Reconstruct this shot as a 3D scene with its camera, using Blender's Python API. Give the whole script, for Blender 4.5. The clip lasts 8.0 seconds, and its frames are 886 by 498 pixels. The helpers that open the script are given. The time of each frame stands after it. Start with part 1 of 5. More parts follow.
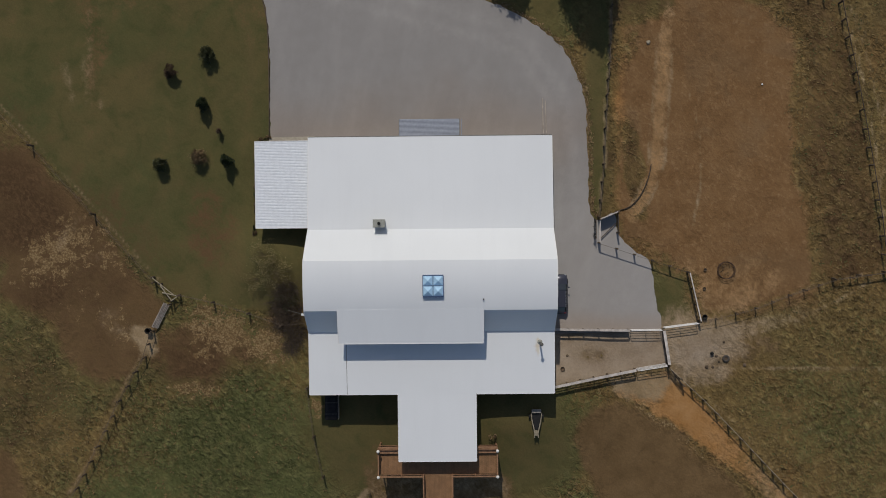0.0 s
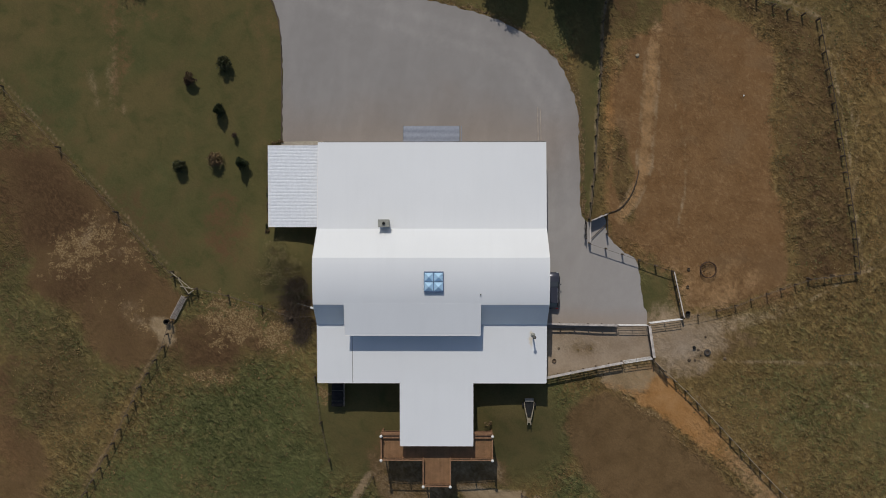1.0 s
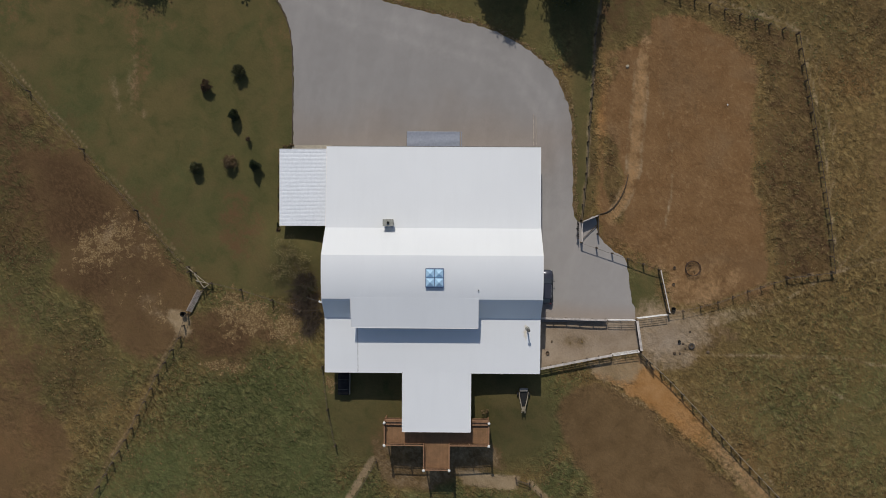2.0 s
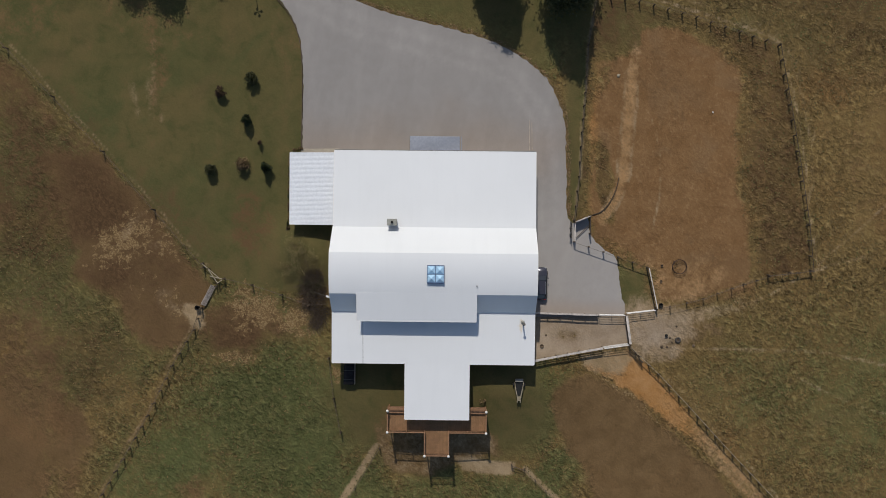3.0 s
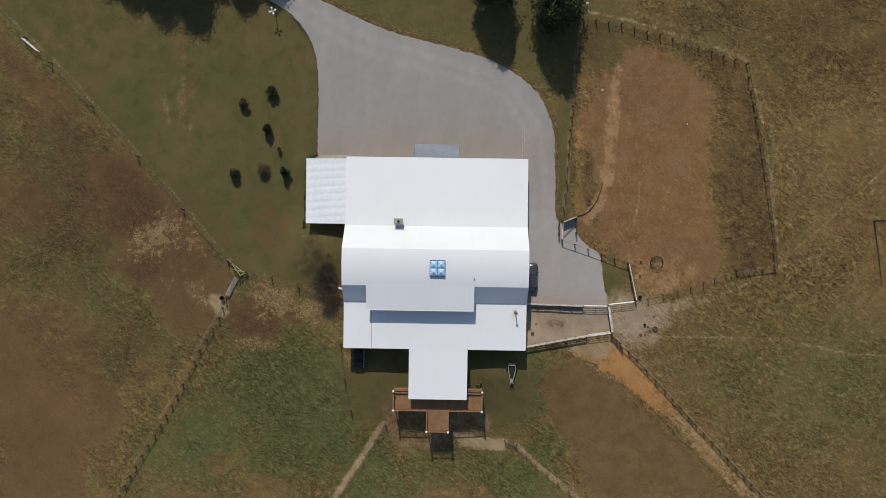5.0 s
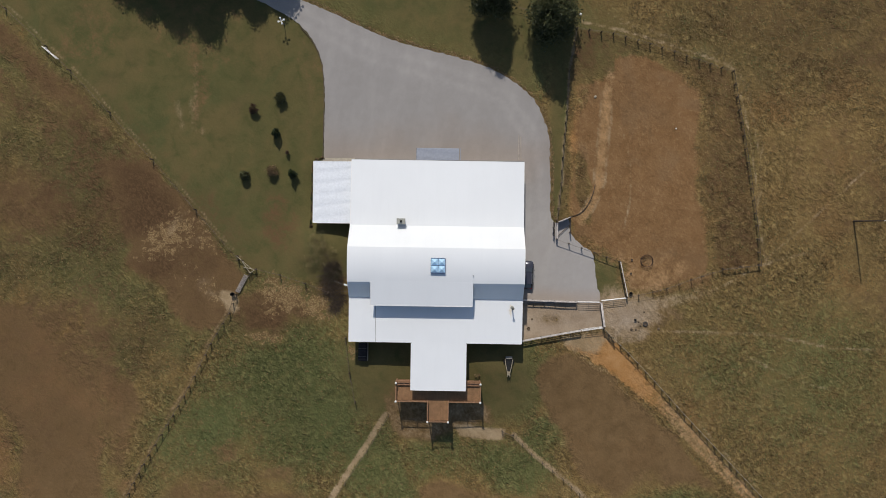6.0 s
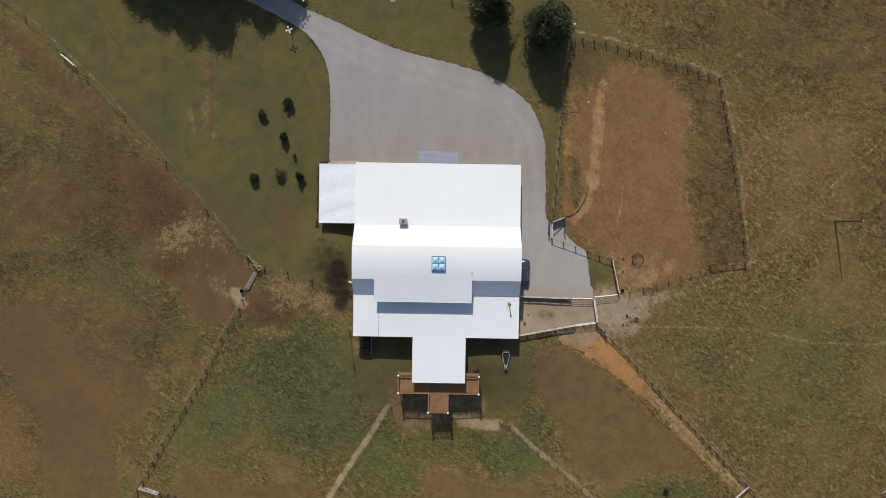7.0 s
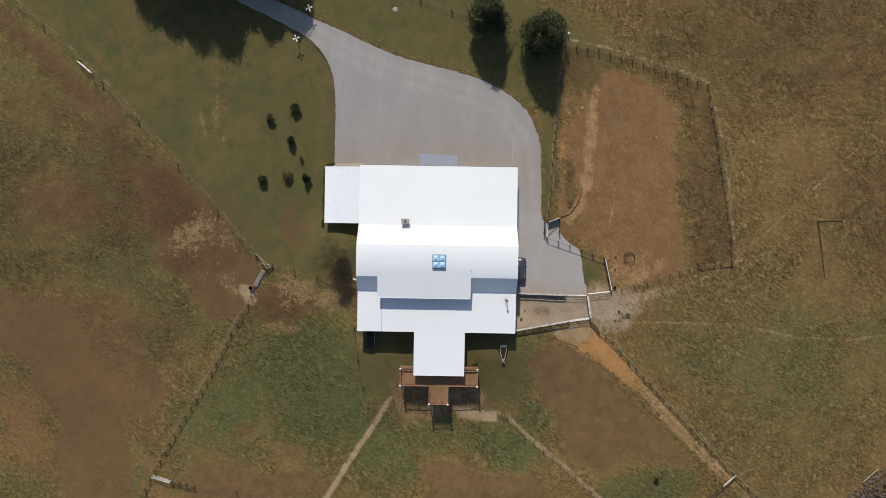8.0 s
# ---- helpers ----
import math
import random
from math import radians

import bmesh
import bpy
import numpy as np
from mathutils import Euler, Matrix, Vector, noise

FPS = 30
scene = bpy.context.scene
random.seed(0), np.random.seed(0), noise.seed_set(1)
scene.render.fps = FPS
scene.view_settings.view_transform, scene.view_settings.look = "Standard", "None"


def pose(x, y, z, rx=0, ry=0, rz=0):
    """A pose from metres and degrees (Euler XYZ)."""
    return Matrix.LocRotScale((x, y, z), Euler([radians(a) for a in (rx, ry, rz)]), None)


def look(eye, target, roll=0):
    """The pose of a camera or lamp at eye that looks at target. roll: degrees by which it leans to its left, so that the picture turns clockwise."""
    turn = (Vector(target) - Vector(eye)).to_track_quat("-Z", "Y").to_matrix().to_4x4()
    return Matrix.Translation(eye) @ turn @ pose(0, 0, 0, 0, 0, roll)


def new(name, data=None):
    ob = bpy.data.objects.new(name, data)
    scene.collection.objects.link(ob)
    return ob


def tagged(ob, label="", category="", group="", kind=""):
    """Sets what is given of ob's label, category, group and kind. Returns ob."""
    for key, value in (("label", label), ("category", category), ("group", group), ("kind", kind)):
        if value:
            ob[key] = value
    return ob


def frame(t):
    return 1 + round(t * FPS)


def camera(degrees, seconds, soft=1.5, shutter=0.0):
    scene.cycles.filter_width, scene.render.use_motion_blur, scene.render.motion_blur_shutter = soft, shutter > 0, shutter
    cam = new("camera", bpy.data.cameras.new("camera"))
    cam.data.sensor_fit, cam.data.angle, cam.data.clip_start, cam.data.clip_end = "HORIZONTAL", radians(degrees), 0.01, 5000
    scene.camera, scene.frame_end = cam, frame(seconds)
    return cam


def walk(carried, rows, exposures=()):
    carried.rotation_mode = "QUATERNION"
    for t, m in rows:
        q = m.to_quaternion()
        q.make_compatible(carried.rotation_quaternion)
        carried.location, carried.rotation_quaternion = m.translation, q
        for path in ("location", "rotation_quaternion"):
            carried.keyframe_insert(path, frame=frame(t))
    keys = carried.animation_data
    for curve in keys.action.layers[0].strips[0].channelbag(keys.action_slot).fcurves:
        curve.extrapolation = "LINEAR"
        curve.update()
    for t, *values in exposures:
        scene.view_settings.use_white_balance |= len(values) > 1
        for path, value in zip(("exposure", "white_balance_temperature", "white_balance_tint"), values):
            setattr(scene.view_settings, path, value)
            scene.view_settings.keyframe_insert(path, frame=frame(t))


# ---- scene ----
# ---------------------------------------------------------------- camera
cam = camera(53.2, 8.0, soft=0.95)
# seconds, eye x, y, z, then nod, lean and turn in degrees from straight down
ROWS = [
    (0.0, 2.504, 0.522, 103.434, -1.477, 0.653, -0.504),
    (0.5, 2.606, 0.670, 106.951, -1.549, 0.699, -0.233),
    (1.0, 2.663, 0.771, 110.443, -1.601, 0.724, -0.001),
    (1.5, 2.681, 0.829, 113.912, -1.634, 0.733, 0.197),
    (2.0, 2.664, 0.847, 117.361, -1.650, 0.725, 0.362),
    (2.5, 2.617, 0.829, 120.793, -1.651, 0.704, 0.498),
    (3.0, 2.542, 0.780, 124.212, -1.638, 0.671, 0.609),
    (3.5, 2.445, 0.702, 127.619, -1.614, 0.629, 0.697),
    (4.0, 2.330, 0.600, 131.018, -1.581, 0.579, 0.765),
    (4.5, 2.202, 0.478, 134.413, -1.539, 0.523, 0.816),
    (5.0, 2.063, 0.340, 137.805, -1.492, 0.464, 0.853),
    (5.5, 1.919, 0.188, 141.198, -1.440, 0.404, 0.880),
    (6.0, 1.774, 0.028, 144.594, -1.386, 0.344, 0.899),
    (6.5, 1.632, -0.137, 147.997, -1.331, 0.286, 0.913),
    (7.0, 1.497, -0.303, 151.410, -1.277, 0.233, 0.926),
    (7.5, 1.374, -0.466, 154.835, -1.226, 0.186, 0.940),
    (8.0, 1.266, -0.623, 158.275, -1.180, 0.148, 0.959),
]
EXPOSURES = [(0.0, -0.93), (1.5, -0.78), (3.5, -0.58), (4.5, -0.50), (6.5, -0.36), (8.0, -0.26)]
walk(cam, [(t, pose(x, y, z, 0, 0, turn) @ pose(0, 0, 0, nod) @ pose(0, 0, 0, 0, lean)) for t, x, y, z, nod, lean, turn in ROWS], EXPOSURES)

# ---------------------------------------------------------------- light
SUN_SLOPE, SUN_SIDE = 1.05, 0.15          # rise over run of the sun's rays, and their drift to the east
sun_height = math.atan2(SUN_SLOPE, math.hypot(1.0, SUN_SIDE))
sun = new("sun", bpy.data.lights.new("sun", "SUN"))
sun.data.energy, sun.data.angle, sun.data.color = 4.05, radians(0.53), (1.0, 0.945, 0.855)
sun.matrix_world = look((-SUN_SIDE * 100, 100, SUN_SLOPE * 100), (0, 0, 0))

world = bpy.data.worlds.new("sky")
scene.world = world
world.use_nodes = True
sky = world.node_tree.nodes.new("ShaderNodeTexSky")
sky.sky_type, sky.sun_disc = "NISHITA", False
sky.sun_elevation, sky.sun_rotation = sun_height, -math.atan2(SUN_SIDE, 1.0)
back = world.node_tree.nodes["Background"]
back.inputs["Strength"].default_value = 0.119
world.node_tree.links.new(sky.outputs[0], back.inputs["Color"])


# ---------------------------------------------------------------- materials
class Nodes:
    """A small writer for node materials."""

    def __init__(self, name):
        self.mat = bpy.data.materials.new(name)
        self.mat.use_nodes = True
        self.tree = self.mat.node_tree
        self.bsdf = self.tree.nodes["Principled BSDF"]
        self.where = self.tree.nodes.new("ShaderNodeNewGeometry").outputs["Position"]

    def put(self, kind):
        return self.tree.nodes.new(kind)

    def read(self, layer):
        n = self.put("ShaderNodeAttribute")
        n.attribute_name = layer
        sep = self.put("ShaderNodeSeparateColor")
        self.link(n.outputs["Color"], sep.inputs[0])
        return sep.outputs

    def blend(self, how):
        n = self.put("ShaderNodeMix")
        n.data_type, n.blend_type = "RGBA", how
        return n

    def link(self, a, b):
        if isinstance(a, (int, float)):
            b.default_value = a
        elif isinstance(a, tuple):
            b.default_value = (*a, 1.0) if len(a) == 3 and len(b.default_value) == 4 else a
        else:
            self.tree.links.new(a, b)

    def noise(self, scale, detail=4.0, rough=0.55, stretch=(1, 1, 1), turn=0.0, warp=0.0):
        spin = self.put("ShaderNodeMapping")
        spin.inputs["Rotation"].default_value = (0, 0, turn)
        self.link(self.where, spin.inputs["Vector"])
        m = self.put("ShaderNodeMapping")
        m.inputs["Scale"].default_value = stretch
        self.link(spin.outputs[0], m.inputs["Vector"])
        n = self.put("ShaderNodeTexNoise")
        for key, value in (("Scale", scale), ("Detail", detail), ("Roughness", rough), ("Distortion", warp)):
            n.inputs[key].default_value = value
        self.link(m.outputs[0], n.inputs["Vector"])
        return n.outputs["Fac"]

    def math(self, op, a, b=0.0):
        n = self.put("ShaderNodeMath")
        n.operation = op
        self.link(a, n.inputs[0])
        self.link(b, n.inputs[1])
        return n.outputs[0]

    def span(self, a, lo, hi, low=0.0, high=1.0):
        n = self.put("ShaderNodeMapRange")
        n.interpolation_type = "SMOOTHSTEP"
        self.link(a, n.inputs["Value"])
        for key, value in (("From Min", lo), ("From Max", hi), ("To Min", low), ("To Max", high)):
            n.inputs[key].default_value = value
        return n.outputs["Result"]

    def mix(self, fac, a, b, how="MIX"):
        n = self.blend(how)
        self.link(fac, n.inputs[0])
        self.link(a, n.inputs[6])
        self.link(b, n.inputs[7])
        return n.outputs[2]

    def tone(self, colour, value):
        """Colour times a grey value."""
        n = self.blend("MULTIPLY")
        n.inputs[0].default_value = 1.0
        self.link(colour, n.inputs[6])
        self.link(value, n.inputs[7])
        return n.outputs[2]

    def bump(self, height, far, strength=1.0):
        n = self.put("ShaderNodeBump")
        n.inputs["Distance"].default_value = far
        n.inputs["Strength"].default_value = strength
        self.link(height, n.inputs["Height"])
        self.link(n.outputs[0], self.bsdf.inputs["Normal"])

    def done(self, colour, rough=0.8, metal=0.0, gloss=0.3):
        self.link(colour, self.bsdf.inputs["Base Color"])
        self.link(rough, self.bsdf.inputs["Roughness"])
        self.bsdf.inputs["Metallic"].default_value = metal
        self.bsdf.inputs["Specular IOR Level"].default_value = gloss
        return self.mat


def plain(name, colour, rough=0.7, metal=0.0, vary=0.25, scale=3.0, fine=25.0, gloss=0.3, bump=0.01, each=0.0):
    """A surface with stains and grain at two sizes; each: how far pieces differ from one another."""
    n = Nodes(name)
    a, b = n.noise(scale), n.noise(fine, 3)
    v = n.math("ADD", n.span(a, 0.3, 0.7, 1 - vary, 1 + vary * 0.6), n.span(b, 0.3, 0.7, -vary * 0.4, vary * 0.4))
    if each:
        info = n.put("ShaderNodeObjectInfo")
        v = n.math("MULTIPLY", v, n.span(info.outputs["Random"], 0, 1, 1 - each, 1 + each))
    n.bump(b, bump)
    return n.done(n.tone(colour, v), rough, metal, gloss)


def foliage(name, dark, pale, shine=0.5):
    n = Nodes(name)
    geo = n.put("ShaderNodeNewGeometry")
    v = n.mix(geo.outputs["Random Per Island"], dark, pale)
    v = n.tone(v, n.span(n.noise(0.5), 0.3, 0.7, 0.7, 1.2))
    return n.done(v, shine, 0.0, 0.3)


def roof_white():
    n = Nodes("white_roof_membrane")
    a, b = n.noise(0.12, 2), n.noise(9, 4)
    streak = n.noise(1.2, 4, 0.6, (1.0, 0.12, 0.12))
    v = n.math("ADD", n.span(a, 0.3, 0.7, 0.98, 1.01), n.span(b, 0.3, 0.7, -0.006, 0.006))
    v = n.math("ADD", v, n.span(streak, 0.45, 0.75, 0.0, -0.015))
    # rust that ran from the foot of the vent pipe
    sep = n.put("ShaderNodeSeparateXYZ")
    n.link(n.where, sep.inputs[0])
    dx = n.math("MULTIPLY", n.math("ABSOLUTE", n.math("ADD", sep.outputs[0], -11.85)), 1.3)
    dy = n.math("MULTIPLY", n.math("ABSOLUTE", n.math("ADD", sep.outputs[1], 12.9)), 0.55)
    rust = n.span(n.math("ADD", n.math("ADD", dx, dy), n.math("MULTIPLY", n.noise(2.5), 1.0)), 0.55, 1.3, 0.55, 0.0)
    col = n.mix(rust, (0.758, 0.770, 0.778), (0.62, 0.47, 0.24))
    n.bump(a, 0.02, 0.15)
    return n.done(n.tone(col, v), 0.55, 0.0, 0.35)


def ground_mat():
    n = Nodes("pasture_soil_and_grass")
    soil, cover = n.read("soil"), n.read("cover")
    dirt, green, clay = soil[0], soil[1], soil[2]
    pale, mown, straw = cover[0], cover[1], cover[2]
    deep = n.read("subsoil")
    big, mid = n.noise(0.07, 5, 0.62, warp=0.4), n.noise(0.4, 6, 0.62, warp=0.4)
    tuft = n.noise(1.7, 3, 0.6, (1.0, 0.62, 1.0), -0.75, 0.5)
    speck = n.noise(2.4, 4, 0.62, (1.0, 0.75, 1.0), -0.55, 0.5)
    clump = n.noise(0.75, 4, 0.6, (1.0, 0.75, 1.0), 0.5, 0.6)
    grain = n.noise(5.0, 3, 0.6)
    thick = n.span(n.noise(0.11, 4, 0.6, warp=0.5), 0.34, 0.62, 0.35, 1.25)     # how rank the grass stands
    wander = n.math("ADD", n.math("MULTIPLY", n.math("ADD", mid, -0.5), 1.15), n.math("MULTIPLY", n.math("ADD", speck, -0.5), 0.95))

    def worn(mask, lo=0.26, hi=0.8, stray=1.0):
        return n.span(n.math("ADD", mask, n.math("MULTIPLY", wander, n.span(mask, 0.0, 0.35, 0.0, stray))), lo, hi)

    dry = n.mix(n.span(big, 0.3, 0.7), (0.197, 0.128, 0.050), (0.168, 0.115, 0.045))
    dry = n.mix(n.span(mid, 0.45, 0.75, 0.0, 0.6), dry, (0.176, 0.106, 0.042))
    dry = n.mix(n.span(tuft, 0.5, 0.75, 0.0, 0.75), dry, (0.255, 0.182, 0.080))
    rust = n.noise(0.13, 4, 0.6, warp=0.6)
    dry = n.mix(n.span(rust, 0.52, 0.68, 0.0, 0.6), dry, (0.182, 0.104, 0.042))
    lush = n.mix(n.span(mid, 0.35, 0.7), (0.090, 0.097, 0.034), (0.122, 0.120, 0.046))
    lush = n.mix(n.span(clump, 0.5, 0.72, 0.0, 0.5), lush, (0.150, 0.112, 0.046))
    lush = n.mix(n.span(tuft, 0.52, 0.78, 0.0, 0.8), lush, (0.165, 0.148, 0.064))
    lush = n.mix(n.span(big, 0.5, 0.75, 0.0, 0.35), lush, (0.074, 0.098, 0.036))
    grass = n.mix(worn(green, 0.1, 0.95), dry, lush)
    lawn = n.mix(n.span(big, 0.3, 0.7), (0.118, 0.094, 0.038), (0.092, 0.086, 0.033))
    lawn = n.mix(n.span(mid, 0.5, 0.75, 0.0, 0.45), lawn, (0.130, 0.090, 0.039))
    lawn = n.mix(n.span(mid, 0.5, 0.3, 0.0, 0.6), lawn, (0.074, 0.078, 0.028))
    drift = n.noise(0.16, 4, 0.6, (1.0, 0.6, 1.0), 0.4, 0.5)
    lawn = n.mix(n.span(drift, 0.52, 0.68, 0.0, 0.35), lawn, (0.126, 0.092, 0.042))
    lawn = n.mix(n.span(drift, 0.46, 0.32, 0.0, 0.6), lawn, (0.079, 0.084, 0.032))
    grass = n.mix(mown, grass, lawn)
    earth = n.mix(n.span(mid, 0.3, 0.7), (0.139, 0.086, 0.039), (0.156, 0.098, 0.046))
    earth = n.mix(n.span(big, 0.55, 0.75, 0.0, 0.5), earth, (0.150, 0.084, 0.036))
    earth = n.mix(n.span(clump, 0.54, 0.70, 0.0, 0.35), earth, (0.180, 0.116, 0.058))
    earth = n.mix(n.span(clump, 0.46, 0.32, 0.0, 0.5), earth, (0.105, 0.066, 0.030))
    col = n.mix(worn(dirt), grass, earth)
    red = n.mix(n.span(mid, 0.3, 0.7), (0.182, 0.099, 0.042), (0.204, 0.117, 0.053))
    red = n.mix(n.span(speck, 0.52, 0.72, 0.0, 0.45), red, (0.285, 0.180, 0.095))
    red = n.mix(n.span(grain, 0.40, 0.28, 0.0, 0.4), red, (0.13, 0.068, 0.030))
    red = n.mix(n.span(big, 0.5, 0.75, 0.0, 0.6), red, (0.160, 0.098, 0.049))
    red = n.mix(n.span(rust, 0.48, 0.34, 0.0, 0.45), red, (0.190, 0.120, 0.062))
    col = n.mix(worn(clay, 0.15, 0.8), col, red)
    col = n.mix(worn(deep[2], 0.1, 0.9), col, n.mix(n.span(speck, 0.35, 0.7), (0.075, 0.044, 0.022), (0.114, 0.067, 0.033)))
    shard = n.noise(0.95, 6, 0.7, warp=0.4)
    ragged = n.span(n.math("ADD", straw, n.math("MULTIPLY", n.math("ADD", shard, -0.5), n.span(straw, 0.0, 0.3, 0.0, 3.2))), 0.42, 0.62, 0.0, 0.85)
    col = n.mix(ragged, col, n.mix(n.span(grain, 0.42, 0.66), (0.165, 0.102, 0.046), (0.30, 0.210, 0.108)))
    col = n.mix(worn(pale, 0.15, 0.66, 0.6), col, n.mix(n.span(mid, 0.3, 0.7), (0.265, 0.186, 0.102), (0.325, 0.240, 0.145)))
    col = n.mix(worn(deep[0], 0.15, 0.75, 0.6), col, n.mix(n.span(mid, 0.3, 0.7), (0.335, 0.166, 0.056), (0.358, 0.196, 0.080)))
    col = n.mix(worn(deep[1], 0.15, 0.95, 0.3), col, n.mix(n.span(mid, 0.3, 0.7), (0.300, 0.226, 0.156), (0.336, 0.264, 0.192)))
    rough = n.math("ADD", n.span(tuft, 0.28, 0.72, -0.26, 0.24), n.math("ADD", n.span(clump, 0.32, 0.68, -0.14, 0.13), n.span(speck, 0.3, 0.7, -0.26, 0.24)))
    v = n.math("ADD", n.math("ADD", 1.0, n.math("MULTIPLY", n.math("MULTIPLY", rough, n.span(green, 0.2, 0.9, 1.0, 0.72)), thick)), n.span(grain, 0.3, 0.7, -0.06, 0.06))
    calm = n.math("ADD", n.span(mid, 0.3, 0.7, 0.93, 1.06), n.span(grain, 0.3, 0.7, -0.06, 0.06))
    even = n.math("MAXIMUM", n.math("MAXIMUM", mown, n.math("MULTIPLY", clay, 0.8)), n.math("MAXIMUM", n.math("MULTIPLY", dirt, 0.75), n.math("MAXIMUM", n.math("MAXIMUM", deep[1], n.math("MULTIPLY", pale, 0.9)), n.math("MAXIMUM", n.math("MULTIPLY", straw, 0.55), n.math("MULTIPLY", deep[0], 0.85)))))
    v = n.math("ADD", n.math("MULTIPLY", v, n.math("SUBTRACT", 1.0, even)), n.math("MULTIPLY", calm, even))
    bump = n.put("ShaderNodeBump")
    bump.inputs["Distance"].default_value = 0.5
    n.link(n.math("ADD", n.math("MULTIPLY", tuft, 1.1), n.math("ADD", n.math("MULTIPLY", speck, 0.95), n.math("MULTIPLY", grain, 0.22))), bump.inputs["Height"])
    n.link(n.math("MULTIPLY", n.math("SUBTRACT", 1.0, n.math("MULTIPLY", even, 0.88)), n.span(thick, 0.35, 1.1, 0.55, 1.0)), bump.inputs["Strength"])
    n.link(bump.outputs[0], n.bsdf.inputs["Normal"])
    return n.done(n.tone(col, v), 0.95, 0.0, 0.1)


def gravel_mat():
    n = Nodes("grey_gravel")
    big, mid, fine = n.noise(0.08, 3), n.noise(0.7, 5, 0.65), n.noise(14, 3)
    sep = n.put("ShaderNodeSeparateXYZ")
    n.link(n.where, sep.inputs[0])
    # clay trodden into the gravel before the barn and at its ragged south end
    near = n.math("SUBTRACT", 1.0, n.math("MULTIPLY", n.math("ABSOLUTE", n.math("ADD", sep.outputs[1], -12.0)), 0.1))
    south = n.span(sep.outputs[1], -8.0, -11.5)
    warm = n.span(n.math("ADD", n.math("MAXIMUM", near, south), n.math("MULTIPLY", n.math("ADD", big, -0.5), 1.6)), 0.2, 1.2, 0.0, 0.75)
    col = n.mix(warm, (0.300, 0.279, 0.262), (0.292, 0.243, 0.206))
    v = n.math("ADD", n.span(mid, 0.3, 0.7, 0.97, 1.03), n.span(fine, 0.3, 0.7, -0.06, 0.06))
    tracks = n.read("tracks")[0]
    v = n.math("ADD", v, n.math("MULTIPLY", n.span(sep.outputs[1], 9.0, -2.0), 0.17))
    v = n.math("ADD", v, n.math("MULTIPLY", tracks, n.span(mid, 0.2, 0.8, 0.06, 0.16)))
    v = n.math("ADD", v, n.span(n.noise(0.3, 4, 0.6, (1, 0.2, 1), 0.2), 0.4, 0.7, -0.04, 0.05))
    n.bump(fine, 0.02)
    return n.done(n.tone(col, v), 0.9, 0.0, 0.2)


GROUND, GRAVEL, ROOF = ground_mat(), gravel_mat(), roof_white()
TRIM = plain("white_painted_metal_trim", (0.82, 0.80, 0.78), 0.5, vary=0.06)
SHEET = plain("white_ribbed_steel", (0.78, 0.80, 0.83), 0.45, vary=0.06, bump=0.004)
SIDING = plain("grey_white_metal_siding", (0.55, 0.55, 0.54), 0.6, vary=0.1)
ZINC = plain("galvanised_ribbed_steel", (0.27, 0.29, 0.34), 0.5, 0.1, vary=0.1)
CONCRETE = plain("pale_concrete", (0.43, 0.38, 0.30), 0.9, vary=0.15)
DECKING = plain("red_brown_stained_boards", (0.252, 0.139, 0.069), 0.75, vary=0.15, scale=1.5, each=0.06)
RAILWOOD = plain("brown_stained_rail", (0.30, 0.165, 0.090), 0.75, vary=0.2)
BALL = plain("white_ball_cap", (0.78, 0.76, 0.70), 0.5, vary=0.05)
POSTWOOD = plain("weathered_fence_post", (0.105, 0.075, 0.050), 0.9, vary=0.35, each=0.3)
WIRE = plain("rusty_fence_wire", (0.15, 0.11, 0.08), 0.6, 0.4)
RUBBLE = plain("brown_grey_rubble", (0.155, 0.118, 0.098), 0.95, vary=0.35)
PLANK = plain("sun_bleached_plank", (0.56, 0.50, 0.45), 0.85, vary=0.25, scale=2.0, fine=18, each=0.1)
GREYPLANK = plain("dull_tan_plank", (0.40, 0.34, 0.285), 0.85, vary=0.25, scale=2.0, fine=18, each=0.12)
BOARD = plain("dark_creosoted_board", (0.085, 0.062, 0.048), 0.85, vary=0.3, each=0.2)
GATE = plain("pale_galvanised_tube", (0.62, 0.60, 0.58), 0.5, 0.3, vary=0.12)
OLDBEAM = plain("weathered_tan_beam", (0.33, 0.28, 0.20), 0.85, vary=0.25)
OLDWOOD = plain("grey_brown_old_rail", (0.135, 0.100, 0.065), 0.9, vary=0.3)
DARKBLUE = plain("dark_blue_sheet", (0.026, 0.027, 0.034), 0.6, vary=0.2)
TARP = plain("dark_grey_tarpaulin", (0.036, 0.032, 0.032), 0.85, vary=0.25, scale=2.0, gloss=0.1)
PAINT = plain("dark_blue_car_paint", (0.062, 0.063, 0.082), 0.25, 0.3, vary=0.05, gloss=0.6, bump=0.0)
OLDTYRE = plain("sun_bleached_rubber", (0.085, 0.072, 0.060), 0.9, vary=0.25)
BLACK = plain("black_rubber", (0.018, 0.017, 0.016), 0.8, vary=0.2)
DARKGLASS = plain("dark_car_glass", (0.02, 0.024, 0.03), 0.08, vary=0.02, gloss=0.7, bump=0.0)
ALLOY = plain("grey_alloy", (0.5, 0.5, 0.52), 0.35, 0.8, vary=0.08)
LENS = plain("pale_lamp_lens", (0.75, 0.76, 0.78), 0.15, vary=0.03, gloss=0.6)
REDLENS = plain("red_lamp_lens", (0.3, 0.02, 0.02), 0.2, vary=0.03)
VENT = plain("weathered_grey_vent_box", (0.33, 0.33, 0.29), 0.7, vary=0.15)
